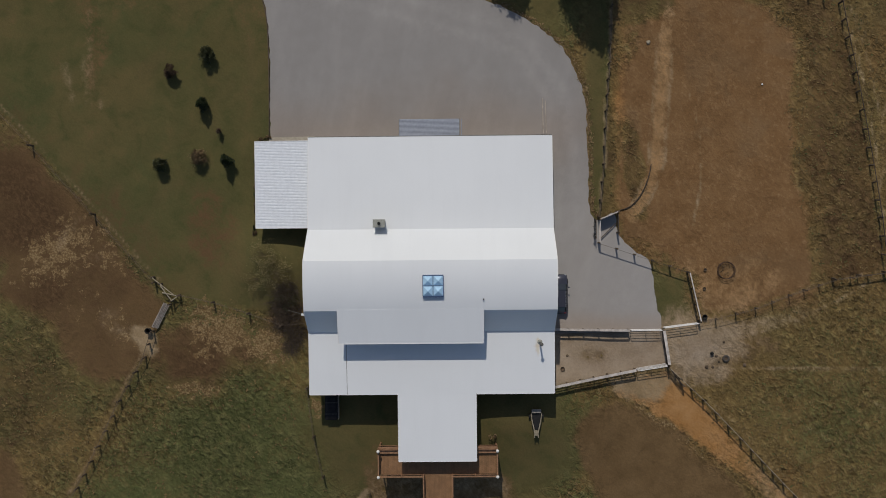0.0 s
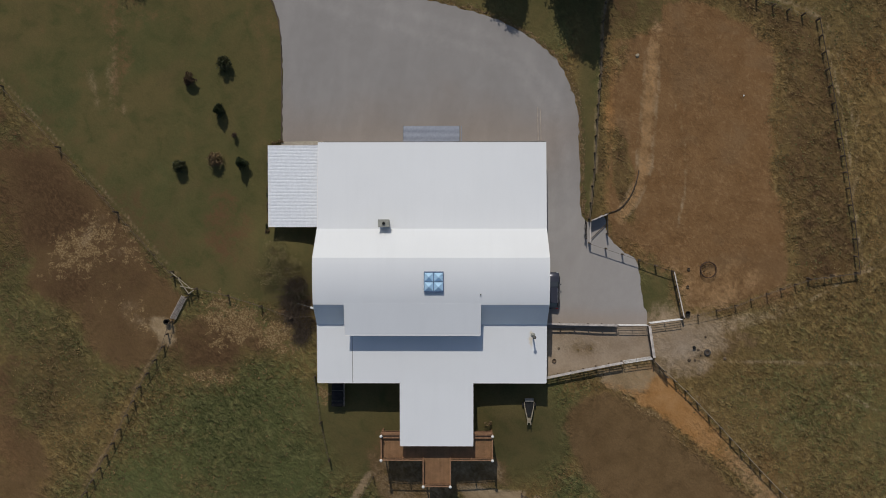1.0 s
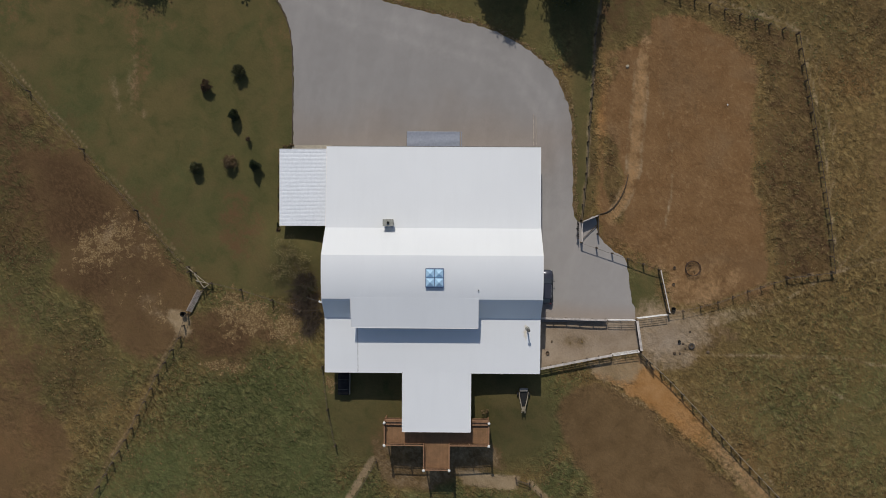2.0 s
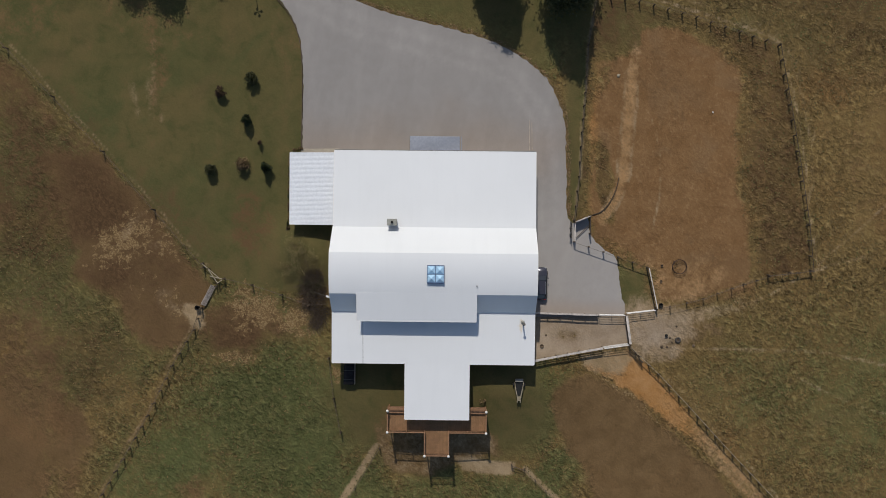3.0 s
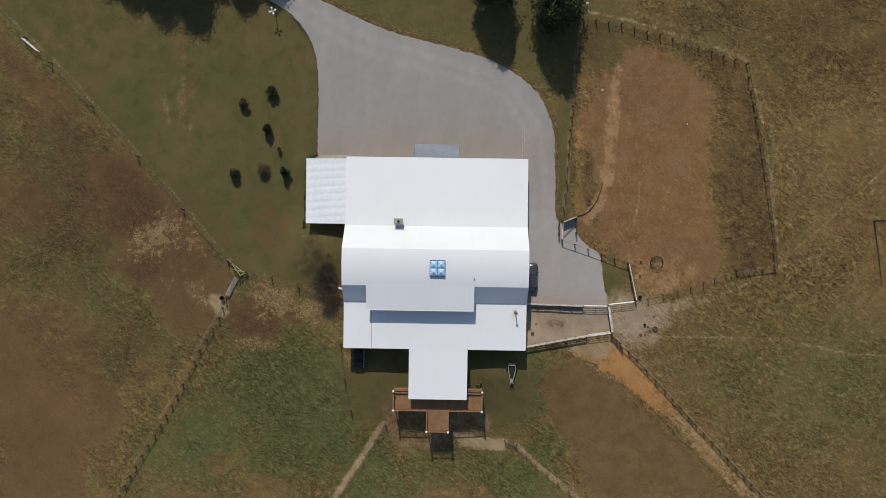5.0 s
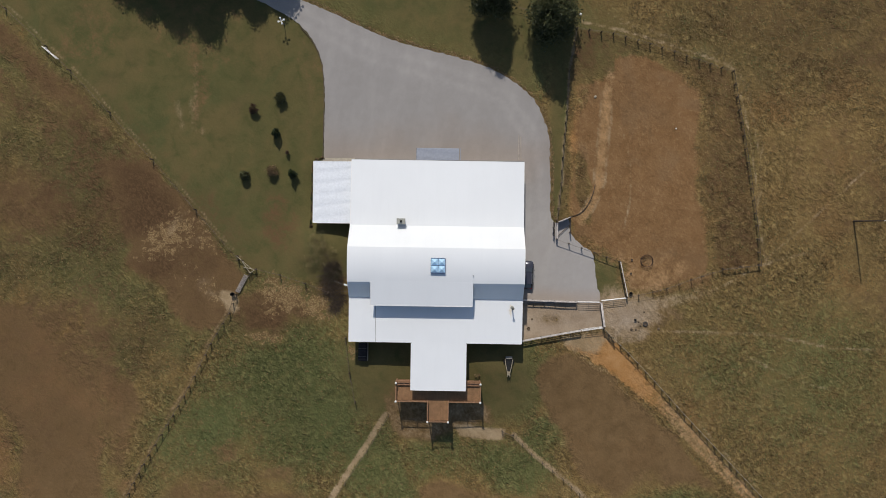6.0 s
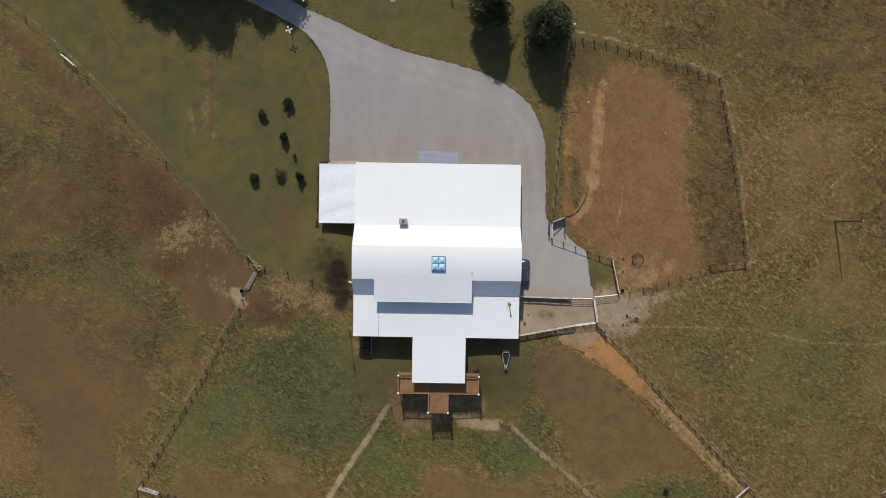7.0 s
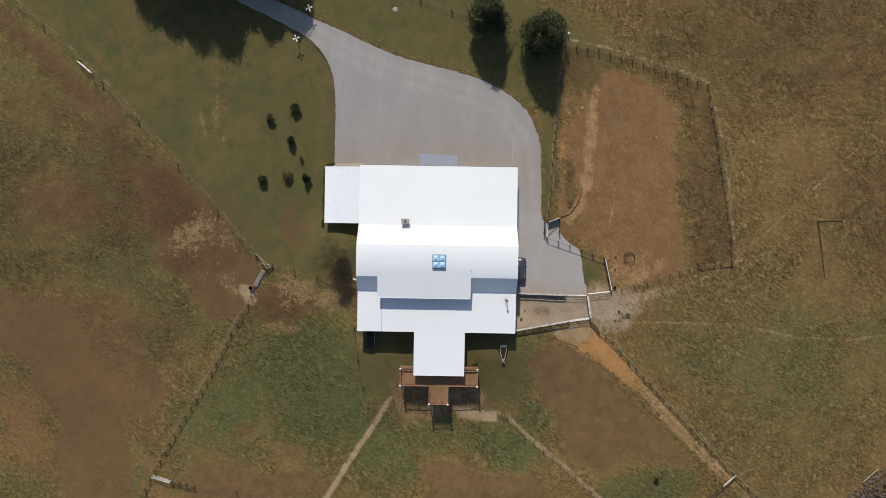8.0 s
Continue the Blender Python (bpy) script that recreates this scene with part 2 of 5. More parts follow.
PIPE = plain("rusty_vent_pipe", (0.16, 0.15, 0.13), 0.7, 0.3, vary=0.3)
DULL_BLACK = plain("dull_black", (0.02, 0.02, 0.02), 0.9)
CURB = plain("blue_grey_skylight_curb", (0.10, 0.15, 0.26), 0.6, vary=0.1)
SKYDOME = plain("pale_blue_acrylic_dome", (0.45, 0.67, 0.86), 0.15, vary=0.05, gloss=0.6, bump=0.0)
BARK = plain("grey_brown_bark", (0.11, 0.08, 0.055), 0.95, vary=0.35)
TWIG = plain("grey_brown_bare_twig", (0.092, 0.068, 0.050), 0.95, vary=0.3)
STONE = plain("pale_limestone", (0.36, 0.32, 0.27), 0.9, vary=0.2, each=0.2)
WHITE = plain("white_plastic", (0.78, 0.78, 0.76), 0.5, vary=0.05)
RUSTY = plain("rusty_steel_rod", (0.10, 0.06, 0.04), 0.8, 0.3, vary=0.3)
LEAF = foliage("dark_evergreen_leaves", (0.022, 0.030, 0.011), (0.108, 0.110, 0.042))
LEAF_DULL = foliage("olive_shrub_leaves", (0.040, 0.046, 0.016), (0.095, 0.095, 0.040))
LEAF_SPARSE = foliage("yellow_olive_sparse_leaves", (0.15, 0.125, 0.052), (0.30, 0.235, 0.11))
LEAF_RED = foliage("bronze_shrub_leaves", (0.050, 0.030, 0.018), (0.110, 0.070, 0.040))
LEAF_DARK = foliage("deep_green_shrub_leaves", (0.014, 0.022, 0.008), (0.040, 0.052, 0.018))
TUFT = foliage("dry_grass_tufts", (0.142, 0.097, 0.038), (0.200, 0.140, 0.060), 0.9)
TUFT_GREEN = foliage("green_grass_tufts", (0.082, 0.088, 0.029), (0.135, 0.126, 0.047), 0.9)
LITTER = foliage("dead_leaves", (0.13, 0.08, 0.04), (0.30, 0.21, 0.11), 0.9)


# ---------------------------------------------------------------- mesh helpers
def part(name, bm, material, parent=None, label=""):
    """Link a bmesh as one mesh object, under a thing or a part."""
    data = bpy.data.meshes.new(name)
    bm.to_mesh(data)
    bm.free()
    data.materials.append(material)
    ob = new(name, data)
    ob.parent = parent
    if label:
        ob["label"] = label
    return ob


def twin(name, data, material, parent, m):
    """Another object on mesh data that is there already."""
    if not data.materials:
        data.materials.append(material)
    ob = new(name, data)
    ob.parent = parent
    ob.matrix_basis = m
    return ob


def thing(name, x, y, z, label, category, group="", kind="", turn=0.0):
    ob = new(name)
    ob.matrix_basis = pose(x, y, z, 0, 0, turn)
    return tagged(ob, label, category, group, kind)


def box(bm, x0, x1, y0, y1, z0, z1):
    m = Matrix.Translation(((x0 + x1) / 2, (y0 + y1) / 2, (z0 + z1) / 2)) @ Matrix.Diagonal((abs(x1 - x0), abs(y1 - y0), abs(z1 - z0), 1))
    bmesh.ops.create_cube(bm, size=1, matrix=m)
    return bm


def a_box(*sides):
    return box(bmesh.new(), *sides)


def soft_box(x0, x1, y0, y1, z0, z1, r=0.02, n=2):
    bm = a_box(x0, x1, y0, y1, z0, z1)
    bmesh.ops.bevel(bm, geom=bm.edges[:], offset=r, segments=n, affect="EDGES")
    return bm


def rod(bm, p, q, r0, r1=None, n=8):
    """A round bar from p to q."""
    p, q = Vector(p), Vector(q)
    turn = (q - p).to_track_quat("Z", "Y").to_matrix().to_4x4()
    bmesh.ops.create_cone(bm, cap_ends=True, segments=n, radius1=r0, radius2=r0 if r1 is None else r1, depth=(q - p).length,
                          matrix=Matrix.Translation((p + q) / 2) @ turn)
    return bm


def a_rod(p, q, r0, r1=None, n=8):
    return rod(bmesh.new(), p, q, r0, r1, n)


def beam(bm, p, q, wide, high):
    """A squared bar from p to q, its width level and its height upright."""
    p, q = Vector(p), Vector(q)
    d = q - p
    flat = math.atan2(d.y, d.x)
    nod = math.atan2(d.z, math.hypot(d.x, d.y))
    m = Matrix.Translation((p + q) / 2) @ Euler((0, -nod, flat)).to_matrix().to_4x4() @ Matrix.Diagonal((d.length, wide, high, 1))
    bmesh.ops.create_cube(bm, size=1, matrix=m)
    return bm


def sweep(points, wide, high):
    """One squared bar along a chain of points, mitred at the bends."""
    bm = bmesh.new()
    pts = [Vector(p) for p in points]
    rings = []
    for i, p in enumerate(pts):
        d = pts[min(i + 1, len(pts) - 1)] - pts[max(i - 1, 0)]
        side = Vector((d.y, -d.x, 0))
        side = side.normalized() * wide / 2 if side.length > 1e-6 * d.length else Vector((wide / 2, 0, 0))
        up = side.cross(d).normalized() * high / 2
        rings.append([bm.verts.new(p + side + up), bm.verts.new(p - side + up), bm.verts.new(p - side - up), bm.verts.new(p + side - up)])
    for a, b in zip(rings, rings[1:]):
        for k in range(4):
            bm.faces.new((a[k], a[(k + 1) % 4], b[(k + 1) % 4], b[k]))
    bm.faces.new(rings[0][::-1])
    bm.faces.new(rings[-1])
    bmesh.ops.recalc_face_normals(bm, faces=bm.faces[:])
    return bm


def a_beam(p, q, wide, high):
    return beam(bmesh.new(), p, q, wide, high)


def ball(r, at=(0, 0, 0), n=12):
    bm = bmesh.new()
    bmesh.ops.create_uvsphere(bm, u_segments=n, v_segments=n // 2 + 2, radius=r, matrix=Matrix.Translation(at))
    return bm


def ring(big, small, at=(0, 0, 0), n=28, k=8):
    """A torus lying flat."""
    bm = bmesh.new()
    rows = [[bm.verts.new((at[0] + (big + small * math.cos(b)) * math.cos(a), at[1] + (big + small * math.cos(b)) * math.sin(a), at[2] + small * math.sin(b)))
             for b in (2 * math.pi * j / k for j in range(k))] for a in (2 * math.pi * i / n for i in range(n))]
    for i in range(n):
        for j in range(k):
            bm.faces.new((rows[i][j], rows[(i + 1) % n][j], rows[(i + 1) % n][(j + 1) % k], rows[i][(j + 1) % k]))
    return bm


def swept(profile, x0, x1, thick):
    """A sheet whose section (y, z) runs along x, with its thickness below."""
    bm = bmesh.new()
    outline = list(profile) + [(y, z - thick) for y, z in reversed(profile)]
    a = [bm.verts.new((x0, y, z)) for y, z in outline]
    b = [bm.verts.new((x1, y, z)) for y, z in outline]
    k = len(outline)
    for i in range(k):
        bm.faces.new((a[i], a[(i + 1) % k], b[(i + 1) % k], b[i]))
    h = len(profile)
    for i in range(h - 1):
        j = k - 1 - i
        bm.faces.new((a[i + 1], a[i], a[j], a[j - 1]))
        bm.faces.new((b[i], b[i + 1], b[j - 1], b[j]))
    bmesh.ops.recalc_face_normals(bm, faces=bm.faces[:])
    return bm


def slab(points, z0, z1):
    """An upright prism over a plan outline."""
    bm = bmesh.new()
    a = [bm.verts.new((x, y, z0)) for x, y in points]
    b = [bm.verts.new((x, y, z1)) for x, y in points]
    k = len(points)
    bm.faces.new(a[::-1])
    bm.faces.new(b)
    for i in range(k):
        bm.faces.new((a[i], a[(i + 1) % k], b[(i + 1) % k], b[i]))
    bmesh.ops.recalc_face_normals(bm, faces=bm.faces[:])
    return bm


def smooth(ob):
    for p in ob.data.polygons:
        p.use_smooth = True
    return ob


def curve_through(points, step):
    """Points along a smooth curve through plan points, about step metres apart."""
    pts = [Vector(p) for p in points]
    pts = [2 * pts[0] - pts[1]] + pts + [2 * pts[-1] - pts[-2]]
    out = []
    for i in range(1, len(pts) - 2):
        a, b, c, d = pts[i - 1:i + 3]
        n = max(1, round((c - b).length / step))
        for k in range(n):
            u = k / n
            out.append(0.5 * ((2 * b) + (c - a) * u + (2 * a - 5 * b + 4 * c - d) * u * u + (3 * b - a - 3 * c + d) * u ** 3))
    return out + [pts[-2]]


def along(points, step):
    """Points and headings at even steps along a broken line."""
    pts = [Vector(p) for p in points]
    out = []
    for a, b in zip(pts, pts[1:]):
        n = max(1, round((b - a).length / step))
        out += [a.lerp(b, k / n) for k in range(n)]
    return out + [pts[-1]]


# ---------------------------------------------------------------- ground
def hill(x, y, cx, cy, rx, ry):
    return np.exp(-((x - cx) / rx) ** 2 - ((y - cy) / ry) ** 2)


def rise(x, y):
    """Height of the ground: a bank west of the barn, slopes down below the deck and at the paddock's far corner."""
    z = 1.7 * hill(x, y, 10, -21, 9, 6) + 0.6 * hill(x, y, -9, -21, 7, 6) - 2.2 * hill(x, y, 0, -36, 17, 9) + 1.7 * hill(x, y, -18, -3.5, 5, 4.2)
    z = z - 1.5 * hill(x, y, 46, 26, 17, 16)
    return z + 0.10 * np.sin(x * 0.11 + 1.0) * np.sin(y * 0.13)


def at_ground(x, y):
    return float(rise(np.float64(x), np.float64(y)))


def blobs(x, y, rows, soft=0.35):
    """Union of soft ellipses: centre, half axes, turn in degrees, amount."""
    out = np.zeros_like(x)
    for cx, cy, rx, ry, turn, amount in rows:
        c, s = math.cos(radians(turn)), math.sin(radians(turn))
        u, v = ((x - cx) * c + (y - cy) * s) / rx, (-(x - cx) * s + (y - cy) * c) / ry
        out = np.maximum(out, amount * np.clip((1 + soft - np.hypot(u, v)) / (2 * soft), 0, 1))
    return out


def strip(x, y, points, wide, soft=0.6):
    """A band along a broken line."""
    best = np.full_like(x, 1e9)
    for (ax, ay), (bx, by) in zip(points, points[1:]):
        u = np.clip(((x - ax) * (bx - ax) + (y - ay) * (by - ay)) / ((bx - ax) ** 2 + (by - ay) ** 2), 0, 1)
        best = np.minimum(best, np.hypot(x - ax - u * (bx - ax), y - ay - u * (by - ay)))
    return np.clip((wide + soft - best) / (2 * soft), 0, 1)


def inside(x, y, points):
    """1 within a plan outline."""
    hit = np.zeros(x.shape, bool)
    for (ax, ay), (bx, by) in zip(points, points[1:] + points[:1]):
        cross = (ay > y) != (by > y)
        hit ^= cross & (x < (bx - ax) * (y - ay) / (by - ay + 1e-12) + ax)
    return hit.astype(float)


def area(x, y, points, soft, amount=1.0):
    """A patch with a plan outline, fading over soft metres either side of its edge."""
    near = np.full_like(x, 1e9)
    for (ax, ay), (bx, by) in zip(points, points[1:] + points[:1]):
        u = np.clip(((x - ax) * (bx - ax) + (y - ay) * (by - ay)) / ((bx - ax) ** 2 + (by - ay) ** 2), 0, 1)
        near = np.minimum(near, np.hypot(x - ax - u * (bx - ax), y - ay - u * (by - ay)))
    return amount * np.clip(0.5 + near * (2 * inside(x, y, points) - 1) / (2 * soft), 0, 1)


# plan lines that fences and ground share
LINE_WEST = [(-86.0, 47.6), (-78.6, 41.2), (-70.8, 34.6), (-64.1, 28.5), (-60.2, 24.7), (-53.7, 18.0), (-46.6, 10.4), (-39.5, 2.3), (-32.4, -5.7)]
LINE_SOUTHWEST = [(-32.8, -11.4), (-33.8, -14.5), (-36.8, -19.6), (-40.3, -26.8), (-43.8, -33.0), (-46.8, -38.1), (-49.3, -42.8), (-52.8, -49.7), (-60, -63)]
LINE_SOUTHEAST = [(27.4, -16.1), (31.5, -20.0), (35.9, -24.6), (40.9, -30.0), (45.9, -35.2), (49.7, -39.1), (53.6, -43.1), (57.9, -47.2), (70, -58.6)]
LINE_PADDOCK_WEST = [(19.4, 1.4), (20.0, 7.6), (20.3, 13.7), (20.7, 19.2), (21.0, 25.8), (22.1, 32.6)]
LINE_PADDOCK_EAST = [(52.6, -5.3), (51.9, 1.1), (50.7, 9.2), (49.4, 17.9), (47.9, 26.2)]
LINE_PADDOCK_NORTH = [(47.9, 26.2), (42.4, 28.0), (36.2, 29.9), (28.1, 31.9), (22.1, 32.6)]
LINE_NORTH = [(22.1, 32.6), (14.9, 35.2), (11.4, 36.1), (1.8, 38.5), (-3.8, 40.4), (-12, 43)]
LINE_EAST = [(31.1, -10.8), (33.0, -10.5), (37.6, -9.3), (41.5, -7.8), (46.7, -6.1), (52.6, -5.3)]
LINE_PATH_WEST = [(-8.2, -31.1), (-11.7, -37.0), (-15.2, -42.2), (-19.2, -48.9), (-24, -57)]
LINE_PATH_EAST = [(13.1, -34.0), (16.2, -37.0), (21.4, -41.0), (25.5, -44.5), (29.7, -48.1), (38, -55)]
PADDOCK = LINE_PADDOCK_WEST + LINE_PADDOCK_NORTH[::-1][1:] + LINE_PADDOCK_EAST[::-1][1:] + LINE_EAST[::-1][1:] + [(30.2, -6.7), (29.7, -5.0)]
LAWN = LINE_WEST + [(-29.8, -7.2), (-21, -9), (-13, -8), (-13, 0), (-17, 10), (-17, 25), (-21, 33), (-60, 56), (-85, 48)]


# the gravel yard and its drive
YARD = [(-18.8, 9.0), (-18.7, 16.1), (-18.7, 21.1), (-18.9, 25.1), (-19.7, 28.1), (-21.0, 30.4), (-22.7, 32.3), (-24.6, 33.8), (-30, 36.6), (-37.0, 39.9), (-48, 45.2), (-66, 53.0),
        (-65, 56.0), (-47, 48.3), (-33.8, 41.6), (-28, 39.2), (-22.6, 36.7), (-18.3, 34.9), (-13.2, 32.6), (-8.1, 30.5), (-2.1, 28.9), (4.0, 27.4), (8.9, 25.7), (12.6, 23.5), (15.2, 21.2),
        (16.7, 18.7), (17.8, 15.7), (18.1, 12.7), (18.3, 6.6), (18.4, 2.6), (19.3, 1.2), (21.2, 1.8), (21.8, -0.6), (23.4, -2.3), (25.3, -3.8), (25.8, -6), (26.1, -8.4), (26.7, -10.9), (26.6, -11.8), (12.5, -12.2), (12.5, -2.0), (12.5, 9.0)]


def wavy(x, y, size, seed):
    """Smooth noise over the plan, about -1 to 1."""
    flat = [noise.fractal((a / size, b / size, seed), 1.0, 2.0, 4) for a, b in zip(x.ravel(), y.ravel())]
    return np.array(flat).reshape(x.shape)


def make_ground():
    far = 95 * 1.5 ** np.arange(1, 9)
    xs = np.concatenate([-far[::-1], np.arange(-95, 95.1, 0.4), far])
    ys = np.concatenate([-far[::-1], np.arange(-70, 60.1, 0.4), far])
    x, y = np.meshgrid(xs, ys)
    z = rise(x, y) + 0.05 * np.sin(x * 0.9 + 2 * np.sin(y * 0.31)) * np.sin(y * 0.7 + np.sin(x * 0.4))
    lawn = inside(x, y, LAWN)
    wa, wb, wc = wavy(x, y, 9, 1.5), wavy(x, y, 9, 8.5), wavy(x, y, 22, 4.5)
    u, v = x + 2.2 * wa, y + 2.2 * wb          # patches wander off their ellipses
    pad = inside(x + 0.3 * wa, y + 0.3 * wb, PADDOCK)
    west = np.clip((-14 - x) / 8, 0, 1) * (1 - lawn) * ((x < -30) | (y < 5))
    dirt = blobs(u, v, [(-26.8, 0.4, 3.6, 6.0, 0, 0.46), (-39.2, 24, 1.6, 10, 3, 0.55), (-60, 13, 11, 4, -45, 0.5), (-28, -13.6, 9, 3.2, 0, 0.85),
                        (-67, 3, 8, 7, 0, 0.75), (-72, 20, 7, 7, 0, 0.5), (-76, 30, 5, 4, 0, 0.45), (-31, -47, 14, 3.2, -3, 1.0), (-38, -50, 12, 4, 0, 0.9), (-33.4, -37.6, 4.2, 2.0, 20, 0.62), (-27.2, -41.4, 4.0, 1.8, -10, 0.6), (-39, -33, 2.5, 1.4, 0, 0.45), (-58, 30, 5, 10, -40, 0.4),
                        (-5, -29, 4, 3.5, 0, 0.6), (66, 14, 9, 5, 0, 0.26), (55, 12, 3.5, 9, 0, 0.3), (33, -14.0, 8.5, 4.2, -6, 0.7), (75, 31, 9, 7, 0, 0.4), (80, -25, 8, 8, 0, 0.3), (72, -11, 9, 4, 0, 0.45)], 0.5)
    hollow = [(-84, -11), (-78, -12), (-69, -14), (-64.5, -17), (-62.6, -20.8), (-58.3, -24.9), (-55.9, -29), (-54, -34), (-55.4, -39), (-54, -44.3), (-54.5, -52), (-64.8, -52), (-65.4, -47.5), (-69, -45), (-68.5, -39), (-66, -35.4), (-70.4, -30.6), (-72.2, -25.8), (-76, -23.4), (-84, -21)]
    dirt = np.maximum(dirt, area(u, v, hollow, 1.6, 1.2))
    dirt = np.maximum(dirt, area(u, v, [(-58.3, -24.9), (-50, -25.7), (-48.3, -32.6), (-51, -35.7), (-54.6, -35.2)], 1.6, 0.95))
    worn_west = [(-56, 11), (-52.5, 3.5), (-52, -1.3), (-50, -7.3), (-48.2, -8.4), (-44.6, -12), (-43.3, -15.6), (-39.7, -18.6), (-35.8, -17.3), (-33.2, -12), (-31.4, -8.6), (-33.4, -5), (-40, 2.2), (-47.4, 10)]
    dirt = np.maximum(dirt, area(u, v, worn_west, 1.3, 1.1))
    dirt = np.maximum(dirt, area(x + 0.8 * wa, y + 0.8 * wb, [(-79, 40), (-70, 32.5), (-61, 24), (-52, 14.5), (-54.5, 13), (-60, 18), (-65, 19), (-69, 25), (-75, 31), (-82, 36)], 1.8, 0.75))
    dirt = np.maximum(dirt, area(u, v, [(-2.5, -43.1), (1.0, -41.7), (5.4, -43.6), (14.2, -44.1), (19, -46.2), (28, -54), (-6, -54), (-1.5, -47)], 1.5, 1.05))
    yard_end = area(x + 0.7 * wa, y + 0.7 * wb, [(-8.6, -27.8), (-3, -27.6), (4, -28.4), (8.6, -28.6), (10.4, -32.2), (4, -33.6), (-0.6, -36.2), (-5.6, -35.4), (-8.4, -31.4)], 1.0)
    dirt = np.maximum(dirt, 0.8 * yard_end)
    scar = [(16.6, -24), (19, -21.4), (22, -21.0), (27, -23.6), (30.7, -26.6), (38.8, -33.7), (47, -41.9), (44, -41.7), (37, -40.4), (31, -42.2), (26, -41), (22.2, -37.7), (18.6, -31)]
    dirt = np.maximum(dirt, area(u, v, scar, 1.5, 1.2))
    swale = strip(u, v, [(-61, 12), (-58, 4), (-56, -6), (-50, -14), (-46, -22), (-42.5, -36)], 4.0, 3.5)
    dirt = np.maximum(dirt, strip(u * 0.3 + x * 0.7 + 0.5, v * 0.3 + y * 0.7 - 0.3, LINE_SOUTHWEST, 0.4, 0.8) * 0.75)
    west = west * (1 - blobs(x, y, [(-28, -29, 15, 13, 0, 1.0)], 0.3))
    mottle = (1 - 0.5 * swale) * np.clip((0.10 + 1.1 * wc + 0.5 * wa), 0, 0.75)
    dirt = np.maximum(dirt, mottle * west)
    dirt = np.maximum(dirt, np.clip(0.05 + 0.6 * wc, 0, 0.4) * np.clip((x - 24) / 8, 0, 1) * (1 - pad))
    dirt = np.maximum(dirt, np.clip(0.8 * wc, 0, 0.32) * lawn)
    bare = [(20.4, 4), (20.8, 16), (21.3, 24.5), (25, 25.5), (27.5, 29.6), (31.5, 30.4), (36.4, 28.6), (40.5, 24.1), (42.6, 21.2), (42.5, 17.7), (43.7, 10.6), (43.6, 5.8), (44.3, -0.9), (44.6, -7.4), (31, -10.5), (29.8, -5), (20.5, -1)]
    clay = area(x + 1.6 * wa, y + 1.6 * wb, bare, 1.6)
    below = np.clip(-((x - 27.4) * 0.715 + (y + 16.1) * 0.70) / 0.5 + 0.4, 0, 1) * np.clip((-(y + 16.1) + (x - 24) * 0.17) / 0.5, 0, 1)
    track = [(20.9, -18.9), (23.9, -20.3), (26.5, -21.8), (29.9, -24.2), (33, -26.8), (36.2, -29.6), (39.9, -33.2), (43.9, -37.2), (48.9, -42.0), (52, -45), (58, -51), (60, -49.5), (53.3, -43.2), (49.4, -39.1), (45.4, -35), (40.5, -29.8), (35.5, -24.6), (31.2, -20.1), (27.4, -16.6), (24.1, -17.3), (21.4, -18.0)]
    orange = area(x + 0.35 * wb + 0.2 * np.sin(y * 3.1), y + 0.35 * wa + 0.2 * np.sin(x * 2.7), track, 0.5) * below
    fade = np.clip((x - 30) / 9, 0, 1)          # the track turns from raw clay to trodden earth
    rut = np.maximum(strip(x + 0.12 * wa, y, [(29.6, -23.2), (33.4, -26.0), (38.0, -30.4), (44.0, -36.6), (51.6, -44.2)], 0.22, 0.35),
                     strip(x + 0.12 * wa, y, [(31.4, -22.6), (35.6, -26.3), (40.6, -31.4), (46.4, -37.3), (53.0, -43.9)], 0.3, 0.4))
    orange = orange * (1 - 0.72 * fade)
    orange = np.maximum(orange, 0.62 * rut * below)
    gouge = strip(x + 0.12 * wa, y, [(28.6, -23.4), (32.6, -26.6), (37.2, -31.0), (43.2, -37.2), (50.6, -44.4)], 0.12, 0.3)
    lane = [(27.6, 28.2), (27.4, 23.9), (27.1, 17.4), (26.7, 11.5), (26.4, 8.2), (25.7, 5.6), (24.6, 3.4), (23.2, 1.4)]
    lane_mask = pad * strip(x + 0.35 * wa, y, lane, 0.85, 0.45) * np.clip((30 - y) / 8, 0, 1)
    orange = np.maximum(orange, 0.42 * lane_mask)
    orange = np.maximum(orange, pad * strip(x + 0.5 * wa, y, [(21.5, 3), (21.6, 14), (22.2, 24)], 0.5, 0.8) * 0.34)
    orange = np.maximum(orange, pad * blobs(u, v, [(21.8, 15, 1.2, 4, 0, 0.55)], 0.8))
    apron = area(x + 0.4 * wa, y + 0.4 * wb, [(20.6, -18.0), (24, -17.0), (27.3, -16.6), (28.2, -17.8), (26.6, -20.4), (24.4, -20.4), (21.6, -19.4)], 0.8)
    orange = orange * (1 - 0.75 * apron)
    clay = np.maximum(clay, blobs(u, v, [(-47, -49.5, 5, 2.2, -8, 0.9), (-47.5, -51, 4, 3, 0, 0.9), (-75, -37, 5.5, 10, 0, 0.72), (-53.8, -29.4, 2.6, 3.6, 15, 0.5), (-55.4, -36, 1.8, 3.0, 0, 0.4), (-51, -43.5, 3.6, 1.6, -10, 0.4), (-62, -22, 4, 2, -25, 0.3)], 0.5))
    clay = np.maximum(clay, area(u, v, hollow, 2.0, np.clip(0.24 + 0.5 * wc - 0.3 * wb, 0.04, 0.5)))
